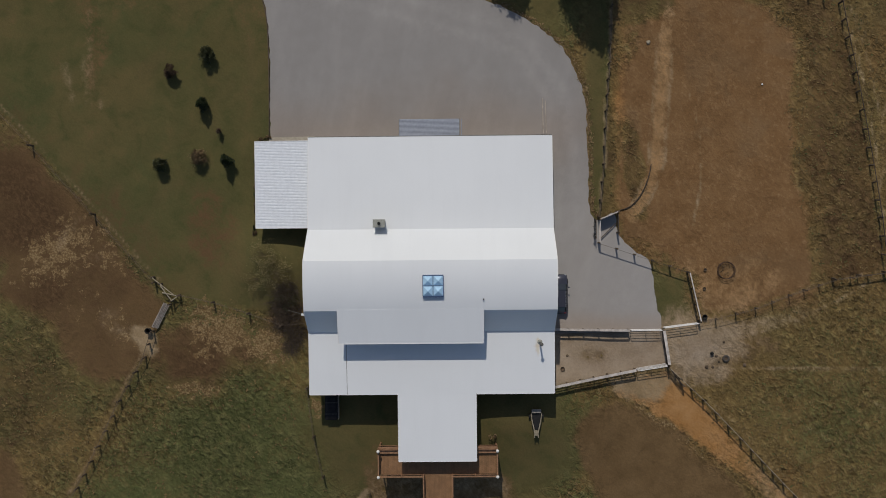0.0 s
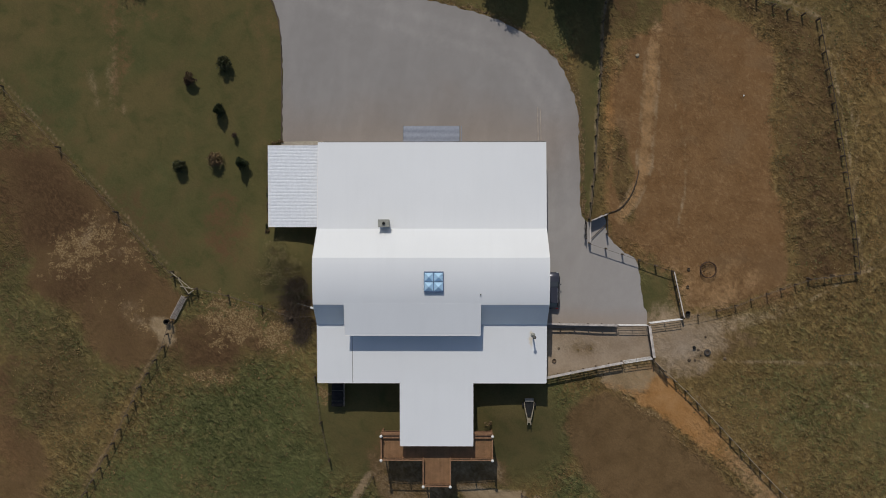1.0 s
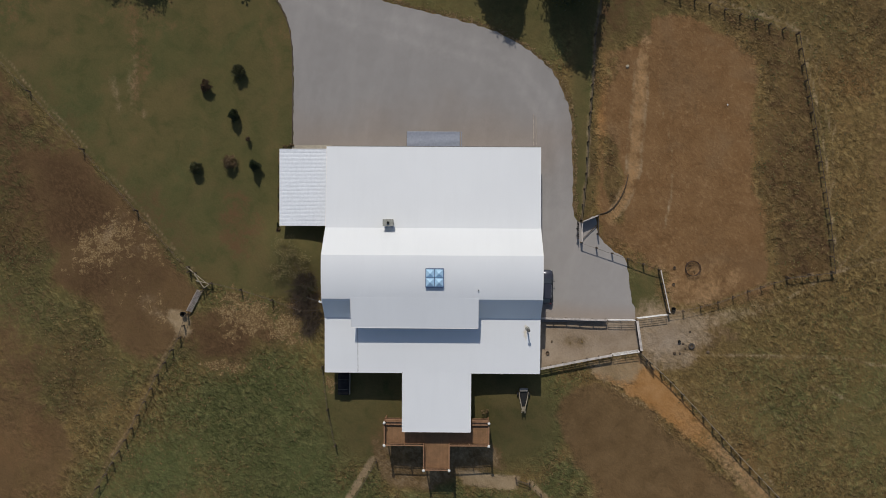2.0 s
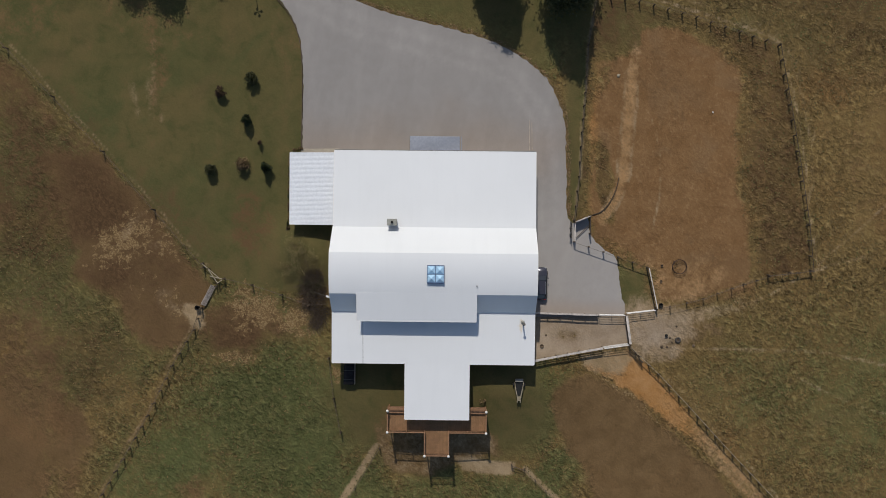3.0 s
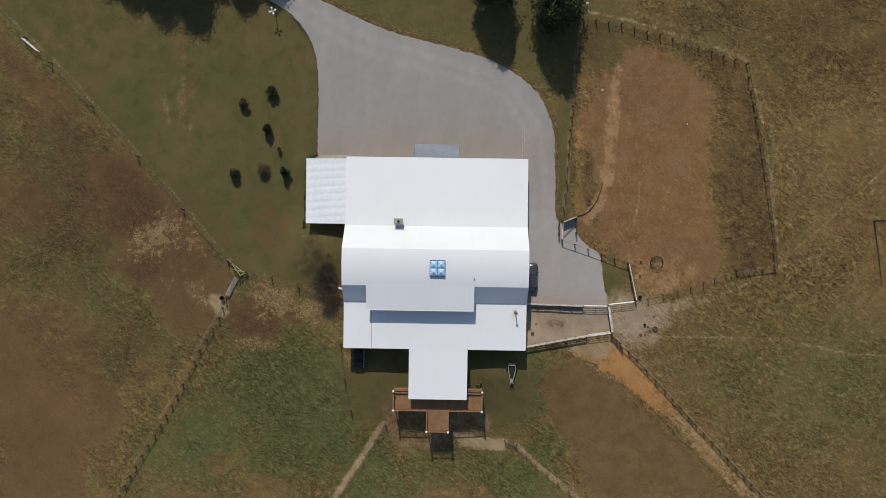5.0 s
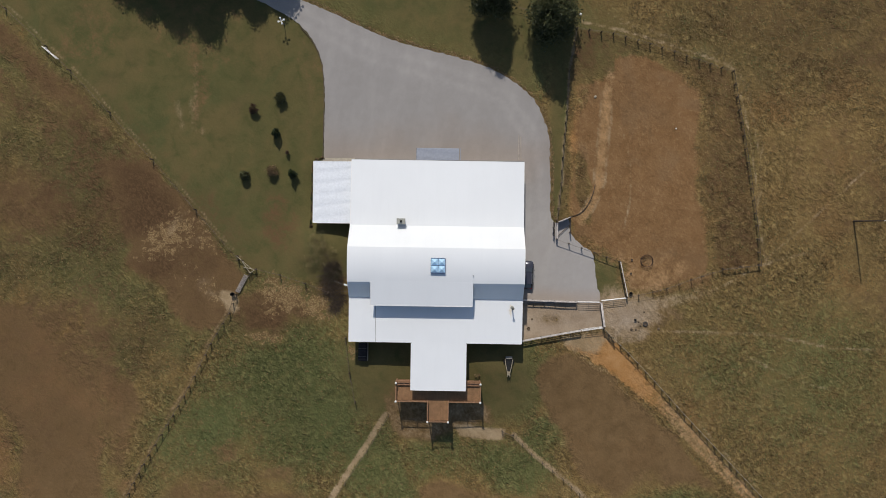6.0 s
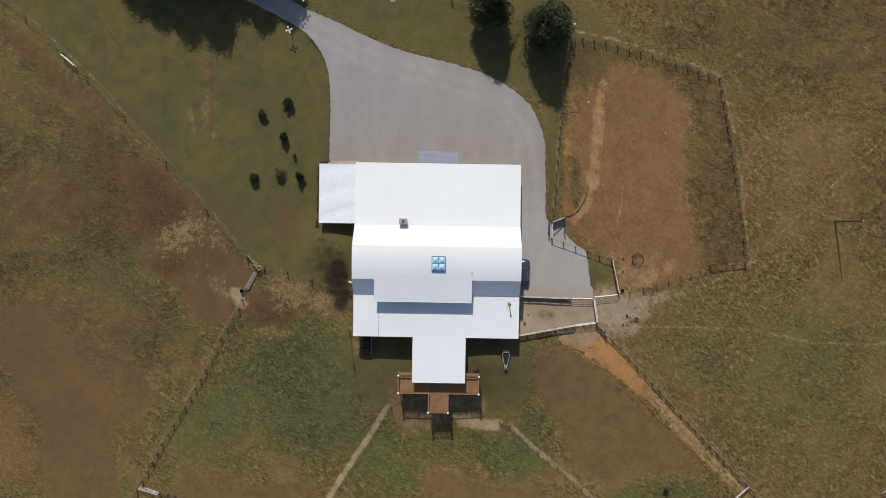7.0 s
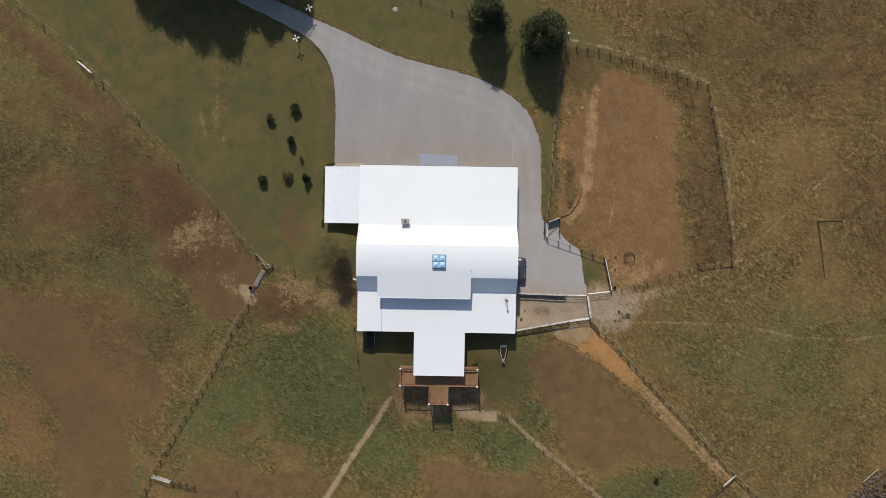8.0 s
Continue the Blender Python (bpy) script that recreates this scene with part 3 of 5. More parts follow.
    clay = np.maximum(clay, blobs(u, v, [(-73, 22, 6, 4, -40, 0.34), (-66, 16, 4, 3, -40, 0.3)], 0.8))
    # the last row darkens the ground beneath the thicket by the barn
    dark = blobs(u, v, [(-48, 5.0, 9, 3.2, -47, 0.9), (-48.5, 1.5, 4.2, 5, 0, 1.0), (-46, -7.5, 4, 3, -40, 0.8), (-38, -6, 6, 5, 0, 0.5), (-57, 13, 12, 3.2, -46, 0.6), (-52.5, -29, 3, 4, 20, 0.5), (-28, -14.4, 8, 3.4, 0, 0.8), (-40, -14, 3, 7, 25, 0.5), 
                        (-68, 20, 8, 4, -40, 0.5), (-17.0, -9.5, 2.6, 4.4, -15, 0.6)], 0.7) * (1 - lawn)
    brush = np.maximum(pad * (1 - clay), pad * blobs(u, v, [(23.6, 7.4, 1.5, 5.4, 8, 0.95), (24.6, 28.4, 3.6, 2.6, 0, 0.8), (22.6, 21.0, 1.0, 3.0, 0, 0.5)], 0.4))
    dark = np.maximum(dark, 0.9 * gouge * below)
    clay = np.clip(clay - 1.2 * brush, 0, 1)
    dirt = np.maximum(dirt, brush * 0.24)
    dark = np.maximum(dark, brush * 0.56)
    green = blobs(u, v, [(-25, -25, 14, 9, 15, 1.0), (-20, -33, 11, 9, 30, 1.0), (-35, -33, 9, 8, 40, 0.9), (-46, -14, 8, 10, 30, 0.54), (-52, -21, 7, 7, 30, 0.64), (-57, -7, 16, 10, -20, 0.74), (-57, 9, 10, 9, -30, 0.82), (-57.5, -47, 6, 4, 0, 0.9), (-44, -36, 5, 6, 30, 0.7),
                         (-12, -23, 4, 6, 0, 0.9), (-10, -39, 6, 6.5, 0, 0.95), (8, -24, 7, 7, 0, 0.85), (12, -39, 8, 4, -30, 0.95), (1, -38, 8, 4.5, 0, 0.72), (-6, -43, 4, 4, 0, 0.9), (15.5, -24, 4, 9, -10, 0.75), (17, -35, 3, 7, -35, 0.8), (36.6, -46, 7, 2.4, 0, 0.8)], 0.6)
    green = np.maximum(green, area(u, v, [(28.5, -45), (31, -43.8), (37, -41.6), (45, -41.6), (49, -45), (46, -50), (30, -52)], 1.8, 0.8))
    green = np.maximum(green, blobs(u, v, [(62, -24, 20, 15, 0, 0.6), (46, -22, 9, 7, -40, 0.6), (72, -5, 9, 12, 0, 0.22), (66, 34, 24, 12, 0, 0.36), (52, 33, 10, 10, 0, 0.25), (19.6, 17, 1.8, 18, 0, 1.0), (28, -7.5, 2.6, 4.8, 0, 1.0), (0, 36, 24, 8, -15, 1.0), (13, 31, 3.5, 9, 0, 1.3), (-52, 9, 6, 8, 40, 0.6)], 0.75))
    green = np.maximum(green, 0.42 * swale * (1 - lawn))
    green = np.clip(np.maximum(green, np.clip(0.22 - 0.6 * wc + 0.25 * west - 0.22 * np.clip((x - 22) / 6, 0, 1), 0, 0.6)), 0, 1)
    green = green * (1 - 0.85 * pad) + 0.2 * brush
    pale = strip(x, y, LINE_PATH_WEST, 0.4, 0.4) * 1.0
    pale = np.maximum(pale, strip(x, y, LINE_PATH_EAST, 0.3, 0.4) * 1.0)
    for side in (-0.95, 0.95):
        pale = np.maximum(pale, pad * strip(x + 0.3 * wa + side, y, lane, 0.12, 0.4) * 0.66 * np.clip((29 - y) / 10, 0, 1))
    pale = np.maximum(pale, 0.46 * lane_mask)
    pale = np.maximum(pale, area(x + 0.3 * wa, y + 0.3 * wb, [(3.2, -32.6), (8, -33.2), (11.6, -33.1), (11.4, -34.7), (8, -34.9), (4.2, -34.7)], 0.5))
    pale = np.maximum(pale, blobs(u, v, [(-46, -4.2, 3.2, 1.5, 10, 0.22), (-43.0, 0.2, 1.8, 3.4, -30, 0.26), (-38.8, -2.4, 3.4, 2.4, -30, 0.22), (-34.4, -12.4, 1.3, 1.8, 20, 1.1), (-38, -11, 3, 3, 0, 0.26)], 0.7))
    for line, wide, amount in (([(-38.5, 14.8), (-39.4, 18), (-39.9, 21.5), (-39.6, 26)], 0.5, 0.36), ([(-41.9, 15.6), (-42.7, 19.6)], 0.6, 0.36), ([(-40.0, 15.4), (-40.6, 20.5)], 0.5, 0.38), ([(-38.2, 22), (-38.7, 30)], 0.4, 0.32)):
        pale = np.maximum(pale, strip(x + 0.4 * wa, y, line, wide, 0.9) * amount)
    pale = np.maximum(pale, 0.3 * yard_end)
    pale = np.maximum(pale, apron * below * 0.95)
    pale = np.maximum(pale, 0.55 * fade * area(x, y, track, 0.5) * below * (0.55 + 0.45 * rut))
    grey = np.maximum(blobs(u, v, [(31.0, -13.8, 5.6, 3.2, -8, 0.8)], 0.8), area(x, y, [(13.2, -11.6), (26.8, -11.6), (27.4, -16.0), (23.6, -16.6), (13.8, -18.2)], 0.25))
    grey = np.maximum(grey, blobs(u, v, [(35, -14.0, 10, 5.0, -4, 0.28)], 0.9))
    for line, wide, amount in (([(30.6, 0.6), (31.5, 4.9), (31.6, 9.0), (31.0, 13.2), (30.2, 15.5)], 0.16, 0.42), 
                               (LINE_EAST[2:], 0.2, 0.36), ([(34, -13.4), (41, -11.2), (47, -8.6), (53, -5.4), (60, -3.2)], 0.2, 0.42), ([(35, -16.4), (46, -16.4), (56, -16.8), (65, -18.9), (73, -19.1), (84, -17.6)], 0.16, 0.5), ([(51, -20.2), (57, -23.1), (66, -26)], 0.15, 0.42), ([(48.6, 26), (50.2, 18), (51.7, 9), (53.4, -4)], 0.12, 0.5), ([(49.4, 26), (51.4, 17.6), (52.6, 11.5), (52.8, 6)], 0.08, 0.5), ([(50.2, 25.6), (52.4, 17), (53.4, 10.5), (52.8, 5)], 0.05, 0.4),
                               ([(23, 33.6), (30, 32.5), (37, 30.7), (45, 28.2), (48.4, 26.8)], 0.14, 0.62), ([(23, 34.6), (31, 33.4), (40, 30.9), (47.6, 28.4), (50.4, 24)], 0.05, 0.42), ([(27, 35.2), (34, 33), (42, 30), (47.5, 27.6)], 0.08, 0.42), ([(53.6, -4.6), (60, 1.4), (68, 9), (76, 16.4)], 0.12, 0.42), ([(38, -20), (52, -28), (66, -33)], 0.2, 0.3), ([(x + 0.35, y + 0.35) for x, y in LINE_WEST], 0.22, 0.34), ([(x - 0.5, y + 0.3) for x, y in LINE_SOUTHWEST], 0.15, 0.36),
                               ([(x + 0.5, y + 0.35) for x, y in LINE_SOUTHEAST], 0.15, 0.42), (LINE_PADDOCK_WEST, 0.25, 0.4)):
        pale = np.maximum(pale, strip(x + 0.3 * wa, y + 0.3 * wb, line, wide, 0.36) * min(1.0, 1.35 * amount))
    pale = np.maximum(pale, pad * blobs(u, v, [(33, -6.5, 8, 4, 12, 0.34)], 0.6))
    pale = np.maximum(pale, blobs(u, v, [(31.2, -13.6, 5.0, 3.2, -8, 0.95), (38.4, -10.7, 6.0, 1.2, 17, 0.46)], 0.9))
    orange = np.maximum(orange, pad * blobs(u, v, [(34, -6, 8, 4, 10, 0.36)], 0.7))
    straw = blobs(u, v, [(-23.5, -11.5, 5, 2.6, -20, 0.85), (-18.5, -13, 2, 3, 0, 0.8), (-44.2, -2.2, 5.0, 3.4, 40, 0.72), (-38.4, -1.5, 3, 3.4, 40, 0.45), (-37, -11.5, 3.2, 3, 0, 0.36), (-41, -9, 6, 5, 0, 0.22), (-28, -17.5, 4, 0.8, 0, 0.75), (26.5, -23.2, 5, 0.8, -38, 0.6), (23.4, 12, 1.8, 10, 0, 0.22), (-14.6, -20.5, 1.2, 1.2, 0, 0.7)], 0.6)
    edge = strip(x, y, YARD[16:30], 0.5, 0.7)
    straw = np.maximum(straw, edge * 0.7)
    grey = grey * (1 - 0.4 * blobs(u, v, [(19.6, -14.6, 3.0, 1.1, 5, 1.0), (16.5, -13.0, 1.6, 0.8, 0, 0.7)], 0.6))
    dark = np.maximum(dark, blobs(u, v, [(20.3, -14.4, 2.6, 1.2, 5, 0.6), (68, 34, 28, 15, 0, 0.48), (-66, -24, 18, 22, 0, 0.40), (-58, 3, 13, 15, 0, 0.6), (-76, 2, 16, 22, 0, 0.5), (-42, -4, 9, 11, 30, 0.6), (-49, -19, 8, 9, 0, 0.5), (79, 4, 13, 14, 0, 0.45)], 0.6))
    dark = np.maximum(dark, blobs(u, v, [(-26.8, 0.4, 3.6, 6.0, 0, 0.42)], 0.5))
    dark = np.maximum(dark, area(u, v, [(-80, 40.5), (-64, 27.5), (-46, 9.5), (-52, 5), (-60, 17), (-72, 27), (-84, 36)], 2.0, 0.5) * (1 - lawn))
    mown = np.clip(lawn + blobs(u, v, [(-8.5, -24, 6, 6, 0, 1.7), (10, -24, 5.0, 6, 0, 1.7), (28.2, -7.8, 2.0, 4.6, 0, 1.0)], 0.6) + blobs(x, y, [(0, 37.5, 30, 8, -16, 1.1), (13, 30, 3.5, 8, 0, 1.0), (19.3, 14, 1.4, 16, 0, 1.0)], 0.5), 0, 1)
    ny, nx = x.shape
    verts = np.stack([x, y, z], -1).reshape(-1, 3)
    i = (np.arange(ny - 1)[:, None] * nx + np.arange(nx - 1)).ravel()
    faces = np.stack([i, i + 1, i + nx + 1, i + nx], -1)
    data = bpy.data.meshes.new("ground")
    data.vertices.add(len(verts))
    data.vertices.foreach_set("co", verts.ravel())
    data.loops.add(faces.size)
    data.loops.foreach_set("vertex_index", faces.ravel())
    data.polygons.add(len(faces))
    data.polygons.foreach_set("loop_start", np.arange(0, faces.size, 4))
    data.update(calc_edges=True)
    data.polygons.foreach_set("use_smooth", np.ones(len(faces), bool))
    one = np.ones_like(x)
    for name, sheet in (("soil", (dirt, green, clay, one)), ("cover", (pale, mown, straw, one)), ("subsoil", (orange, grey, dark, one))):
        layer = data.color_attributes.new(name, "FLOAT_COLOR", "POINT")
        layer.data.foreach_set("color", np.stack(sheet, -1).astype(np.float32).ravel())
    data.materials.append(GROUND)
    return tagged(new("ground", data), "dry pasture with olive lawn, bare brown earth and orange clay", "ground", kind="structure"), (xs, ys, dirt, np.clip(clay + orange + grey, 0, 1), mown, pale, green)


ground, SOIL = make_ground()

def make_yard():
    from mathutils import geometry
    edge = curve_through(YARD[:-3], 0.3)
    edge = [p + Vector((noise.noise((p.x * 1.3, p.y * 1.3, 0)), noise.noise((p.x * 1.3, p.y * 1.3, 7)))) * 0.22 for p in edge] + [Vector(p) for p in YARD[-3:]]
    k = len(edge)
    gx, gy = np.meshgrid(np.arange(-66, 28, 0.6), np.arange(-13, 57, 0.6))
    keep = inside(gx, gy, [(p.x, p.y) for p in edge]) > 0
    pts = edge + [Vector((a, b)) for a, b in zip(gx[keep], gy[keep])]
    v, _, f, *_ = geometry.delaunay_2d_cdt(pts, [(i, (i + 1) % k) for i in range(k)], [], 1, 1e-4)
    bm = bmesh.new()
    vs = [bm.verts.new((p.x, p.y, at_ground(p.x, p.y) + 0.09)) for p in v]
    for t in f:
        try:
            bm.faces.new([vs[i] for i in t])
        except ValueError:
            pass
    bmesh.ops.recalc_face_normals(bm, faces=bm.faces[:])
    if sum(t.normal.z for t in bm.faces) < 0:
        bmesh.ops.reverse_faces(bm, faces=bm.faces[:])
    yard = smooth(part("gravel_yard", bm, GRAVEL))
    co = np.zeros(len(yard.data.vertices) * 3)
    yard.data.vertices.foreach_get("co", co)
    px, py = co[0::3], co[1::3]
    worn = np.zeros_like(px)
    for shift in (0.0, -1.9):
        line = [(a + shift * 0.45, b + shift) if a < 10 else (a + shift, b + shift * 0.3) for a, b in ((-46, 46.4), (-33, 40.3), (-22.5, 35.0), (-13, 30.0), (-2, 26.6), (7, 24.2), (12, 21.2), (15.4, 16), (16.6, 9), (16.9, 0))]
        worn = np.maximum(worn, strip(px, py, line, 0.4, 0.7))
    layer = yard.data.color_attributes.new("tracks", "FLOAT_COLOR", "POINT")
    layer.data.foreach_set("color", np.stack([worn, worn, worn, np.ones_like(worn)], -1).astype(np.float32).ravel())
    return tagged(yard, "pale grey gravel yard and drive before the barn", "driveway", kind="structure")


make_yard()


def make_edging():
    pts = curve_through([(x - 0.12, y) for x, y in YARD[:7]], 0.8)
    bm = sweep([(p.x, p.y, at_ground(p.x, p.y) + 0.08) for p in pts], 0.09, 0.2)
    return tagged(part("lawn_edging", bm, BOARD), "dark timber edging between lawn and gravel", "edging", kind="structure")


make_edging()


# ---------------------------------------------------------------- the barn
EAST, WEST = 13.65, -13.7
N_EAVE, N_TOP, RIDGE, S_EAVE = (10.65, 3.8), (0.25, 4.8), (-3.1, 8.4), (-8.55, 8.1)
LOW_TOP, LOW_EAVE, PORCH_EAVE = (-11.2, 5.13), (-18.2, 4.98), (-25.8, 4.93)


def bowed(a, b, sag, n=12):
    """Points from a to b, bowed upward by sag."""
    return [(a[0] + (b[0] - a[0]) * u, a[1] + (b[1] - a[1]) * u + sag * 4 * u * (1 - u)) for u in (k / n for k in range(n + 1))]


def make_barn():
    barn = thing("barn", 0, 0, 0, "large barn with white membrane roofs, curved ridge and low lean-tos", "barn")
    curve = bowed(RIDGE, S_EAVE, 0.30, 30)
    part("north_roof", swept([N_EAVE, N_TOP], WEST, EAST, 0.14), ROOF, barn, "low white lean-to roof")
    part("steep_roof", swept([N_TOP, RIDGE], WEST, EAST, 0.14), ROOF, barn, "steep white roof slope")
    part("curved_roof", swept(curve, WEST - 0.05, EAST, 0.14), ROOF, barn, "white roof bowed down from the ridge")
    part("shaded_slope", swept([(S_EAVE[0] - 0.004, S_EAVE[1] - 0.006), LOW_TOP], WEST, EAST, 0.14), ROOF, barn, "steep white roof slope turned from the sun")
    # the dormer's flatter roof carries on from the curved one
    part("dormer_roof", swept([(S_EAVE[0] + 0.15, S_EAVE[1] + 0.06), (-12.2, 7.3)], -10.1, 5.7, 0.14), ROOF, barn, "flat white dormer roof")
    part("lower_roof", swept([LOW_TOP, LOW_EAVE], WEST, EAST, 0.14), ROOF, barn, "low white roof with a rust stain")
    part("porch_roof", swept([(LOW_EAVE[0] - 0.003, LOW_EAVE[1]), PORCH_EAVE], -3.8, 4.9, 0.14), ROOF, barn, "white porch roof over the deck")
    # metal edges
    for x in (WEST - 0.03, EAST + 0.03):
        for name, a, b in (("rake_trim", N_EAVE, N_TOP), ("rake_trim", N_TOP, RIDGE), ("rake_trim", S_EAVE, LOW_TOP), ("rake_trim", LOW_TOP, LOW_EAVE)):
            part(name, a_beam((x, a[0], a[1] - 0.07), (x, b[0], b[1] - 0.07), 0.06, 0.2), TRIM, barn)
        part("rake_trim", sweep([(x, y, z - 0.07) for y, z in curve], 0.06, 0.2), TRIM, barn)
    for x0, x1, (y, z) in ((WEST, EAST, N_EAVE), (-10.1, 5.7, (-12.2, 7.3)), (WEST, -3.86, LOW_EAVE), (4.96, EAST, LOW_EAVE), (-3.8, 4.9, PORCH_EAVE)):
        out = 0.07 if y > 0 else -0.07
        part("eave_trim", a_box(x0, x1, min(y, y + out), max(y, y + out), z - 0.22, z + 0.012), TRIM if y < 0 else PIPE, barn)
    for x in (-10.13, 5.73):
        part("rake_trim", a_beam((x, S_EAVE[0] + 0.1, S_EAVE[1] - 0.06), (x, -12.2, 7.24), 0.06, 0.22), TRIM, barn)
    for x in (-3.83, 4.93):
        part("rake_trim", a_beam((x, -18.3, 4.91), (x, -25.8, 4.86), 0.06, 0.2), TRIM, barn)
    # seams of the membrane: laps a few millimetres proud
    slope = (N_TOP[1] - N_EAVE[1]) / (N_TOP[0] - N_EAVE[0])
    for x in np.arange(-10.6, 13, 3.05):
        part("seam", a_beam((x, N_EAVE[0] - 0.1, N_EAVE[1] + 0.007), (x, N_TOP[0] + 0.1, N_TOP[1] + 0.003), 0.09, 0.012), ROOF, barn)
    part("seam", a_beam((-9.55, -12.2, 5.116), (-9.5, -18.2, 4.985), 0.05, 0.014), PIPE, barn, "grey lap seam")
    for x in (-6.4, -3.3, 2.0, 5.1, 9.3):
        part("seam", a_beam((x, -13.6, 5.085), (x, -18.1, 4.987), 0.08, 0.012), ROOF, barn)
    # walls
    side = [(10.3, -0.4), (10.3, 3.7), (0.25, 4.65), (-3.1, 8.25), (-5.8, 8.38), (-8.4, 7.9), (-11.1, 4.9), (-11.1, -0.4)]
    for x in (-13.45, 13.25):
        bm = bmesh.new()
        a = [bm.verts.new((x, y, z)) for y, z in side]
        b = [bm.verts.new((x + 0.2, y, z)) for y, z in side]
        for i in range(len(side)):
            bm.faces.new((a[i], a[(i + 1) % len(side)], b[(i + 1) % len(side)], b[i]))
        bm.faces.new(a[::-1])
        bm.faces.new(b)
        bmesh.ops.recalc_face_normals(bm, faces=bm.faces[:])
        part("gable_wall", bm, SIDING, barn)
        part("side_wall", a_box(x, x + 0.2, -16.2, -11.1, -0.4, 4.85), SIDING, barn)
    part("north_wall", a_box(-13.25, 13.25, 10.1, 10.3, -0.4, 3.6), SIDING, barn)
    part("south_wall", a_box(-13.25, 13.25, -16.2, -16.0, -0.4, 4.85), SIDING, barn)
    part("dormer_wall", a_box(-9.7, 5.3, -11.8, -11.6, 4.9, 7.0), SIDING, barn)
    for x in (-9.8, 5.2):
        part("dormer_wall", a_box(x, x + 0.2, -11.6, -8.8, 4.9, 7.05), SIDING, barn)
    for x in (-3.4, 4.3):
        part("porch_wall", a_box(x, x + 0.2, -22.6, -16.2, -1.2, 4.75), SIDING, barn)
    part("porch_wall", a_box(-3.2, 4.3, -22.6, -22.4, -1.2, 4.75), SIDING, barn)
    for x in (-13.2, -8.5, 9.4, 13.0):
        part("eave_post", a_box(x - 0.1, x + 0.1, -17.9, -17.7, at_ground(x, -17.8) - 0.3, 4.84), RAILWOOD, barn)
    return barn


make_barn()


def make_carport():
    port = thing("carport", 0, 0, 0, "lean-to carport with a white ribbed steel roof against the barn", "carport")
    bm = bmesh.new()
    y0, y1, ribs = 0.5, 10.3, 56
    pitch = (y1 - y0) / ribs
    section = []
    for k in range(ribs):
        y = y0 + k * pitch
        section += [(y, 0.0), (y + pitch * 0.55, 0.0), (y + pitch * 0.66, 0.016), (y + pitch * 0.86, 0.016), (y + pitch * 0.97, 0.0)]
    section.append((y1, 0.0))
    for x, z in ((-19.9, 3.02), (-13.75, 3.42)):
        for y, up in section:
            bm.verts.new((x, y, z + up))
    bm.verts.ensure_lookup_table()
    k = len(section)
    for i in range(k - 1):
        bm.faces.new((bm.verts[i], bm.verts[k + i], bm.verts[k + i + 1], bm.verts[i + 1]))
    bmesh.ops.recalc_face_normals(bm, faces=bm.faces[:])
    bmesh.ops.solidify(bm, geom=bm.faces[:], thickness=0.01)
    part("roof_sheet", bm, SHEET, port, "white ribbed steel sheet")
    for y in (0.47, 10.33):
        part("rake_trim", a_beam((-19.9, y, 2.98), (-13.75, y, 3.38), 0.06, 0.16), TRIM, port)
    part("eave_trim", a_box(-19.97, -19.9, 0.44, 10.36, 2.86, 3.03), TRIM, port)
    for y in (0.7, 3.9, 7.0, 10.1):
        part("post", a_box(-19.7, -19.56, y - 0.07, y + 0.07, at_ground(-19.6, y) - 0.3, 2.98), RAILWOOD, port)
        part("rafter", a_beam((-19.85, y, 2.92), (-13.8, y, 3.31), 0.09, 0.14), RAILWOOD, port)
    return port


make_carport()
pad = part("concrete_apron", slab([(-18.9, 10.35), (-13.6, 10.35), (-13.6, 11.15), (-18.85, 11.05)], -0.1, 0.15), CONCRETE)
tagged(pad, "pale concrete strip along the barn's front", "apron", kind="structure")


def make_awning():
    top = thing("door_awning", 0, 0, 0, "grey ribbed steel awning over the barn's front door", "awning")
    bm = bmesh.new()
    rows = []
    for k in range(57):
        y = 10.72 + k * 2.0 / 56
        up = 0.022 if k % 4 in (1, 2) else 0.0
        rows.append((bm.verts.new((-3.5, y, 2.95 - (y - 10.7) * 0.16 + up)), bm.verts.new((3.3, y, 2.95 - (y - 10.7) * 0.16 + up))))
    for a, b in zip(rows, rows[1:]):
        bm.faces.new((a[0], b[0], b[1], a[1]))
    bmesh.ops.recalc_face_normals(bm, faces=bm.faces[:])
    bmesh.ops.solidify(bm, geom=bm.faces[:], thickness=0.012)
    part("sheet", bm, ZINC, top)
    for x in (-3.53, 3.33):
        part("edge_trim", a_beam((x, 10.7, 2.92), (x, 12.72, 2.6), 0.05, 0.1), PIPE, top)
    for x in (-3.4, -0.1, 3.2):
        part("brace", a_beam((x, 10.32, 1.9), (x, 12.4, 2.55), 0.06, 0.06), PIPE, top)
    part("end_plate", a_box(3.5, 3.6, 10.72, 12.72, 2.5, 2.6), ZINC, top)


make_awning()


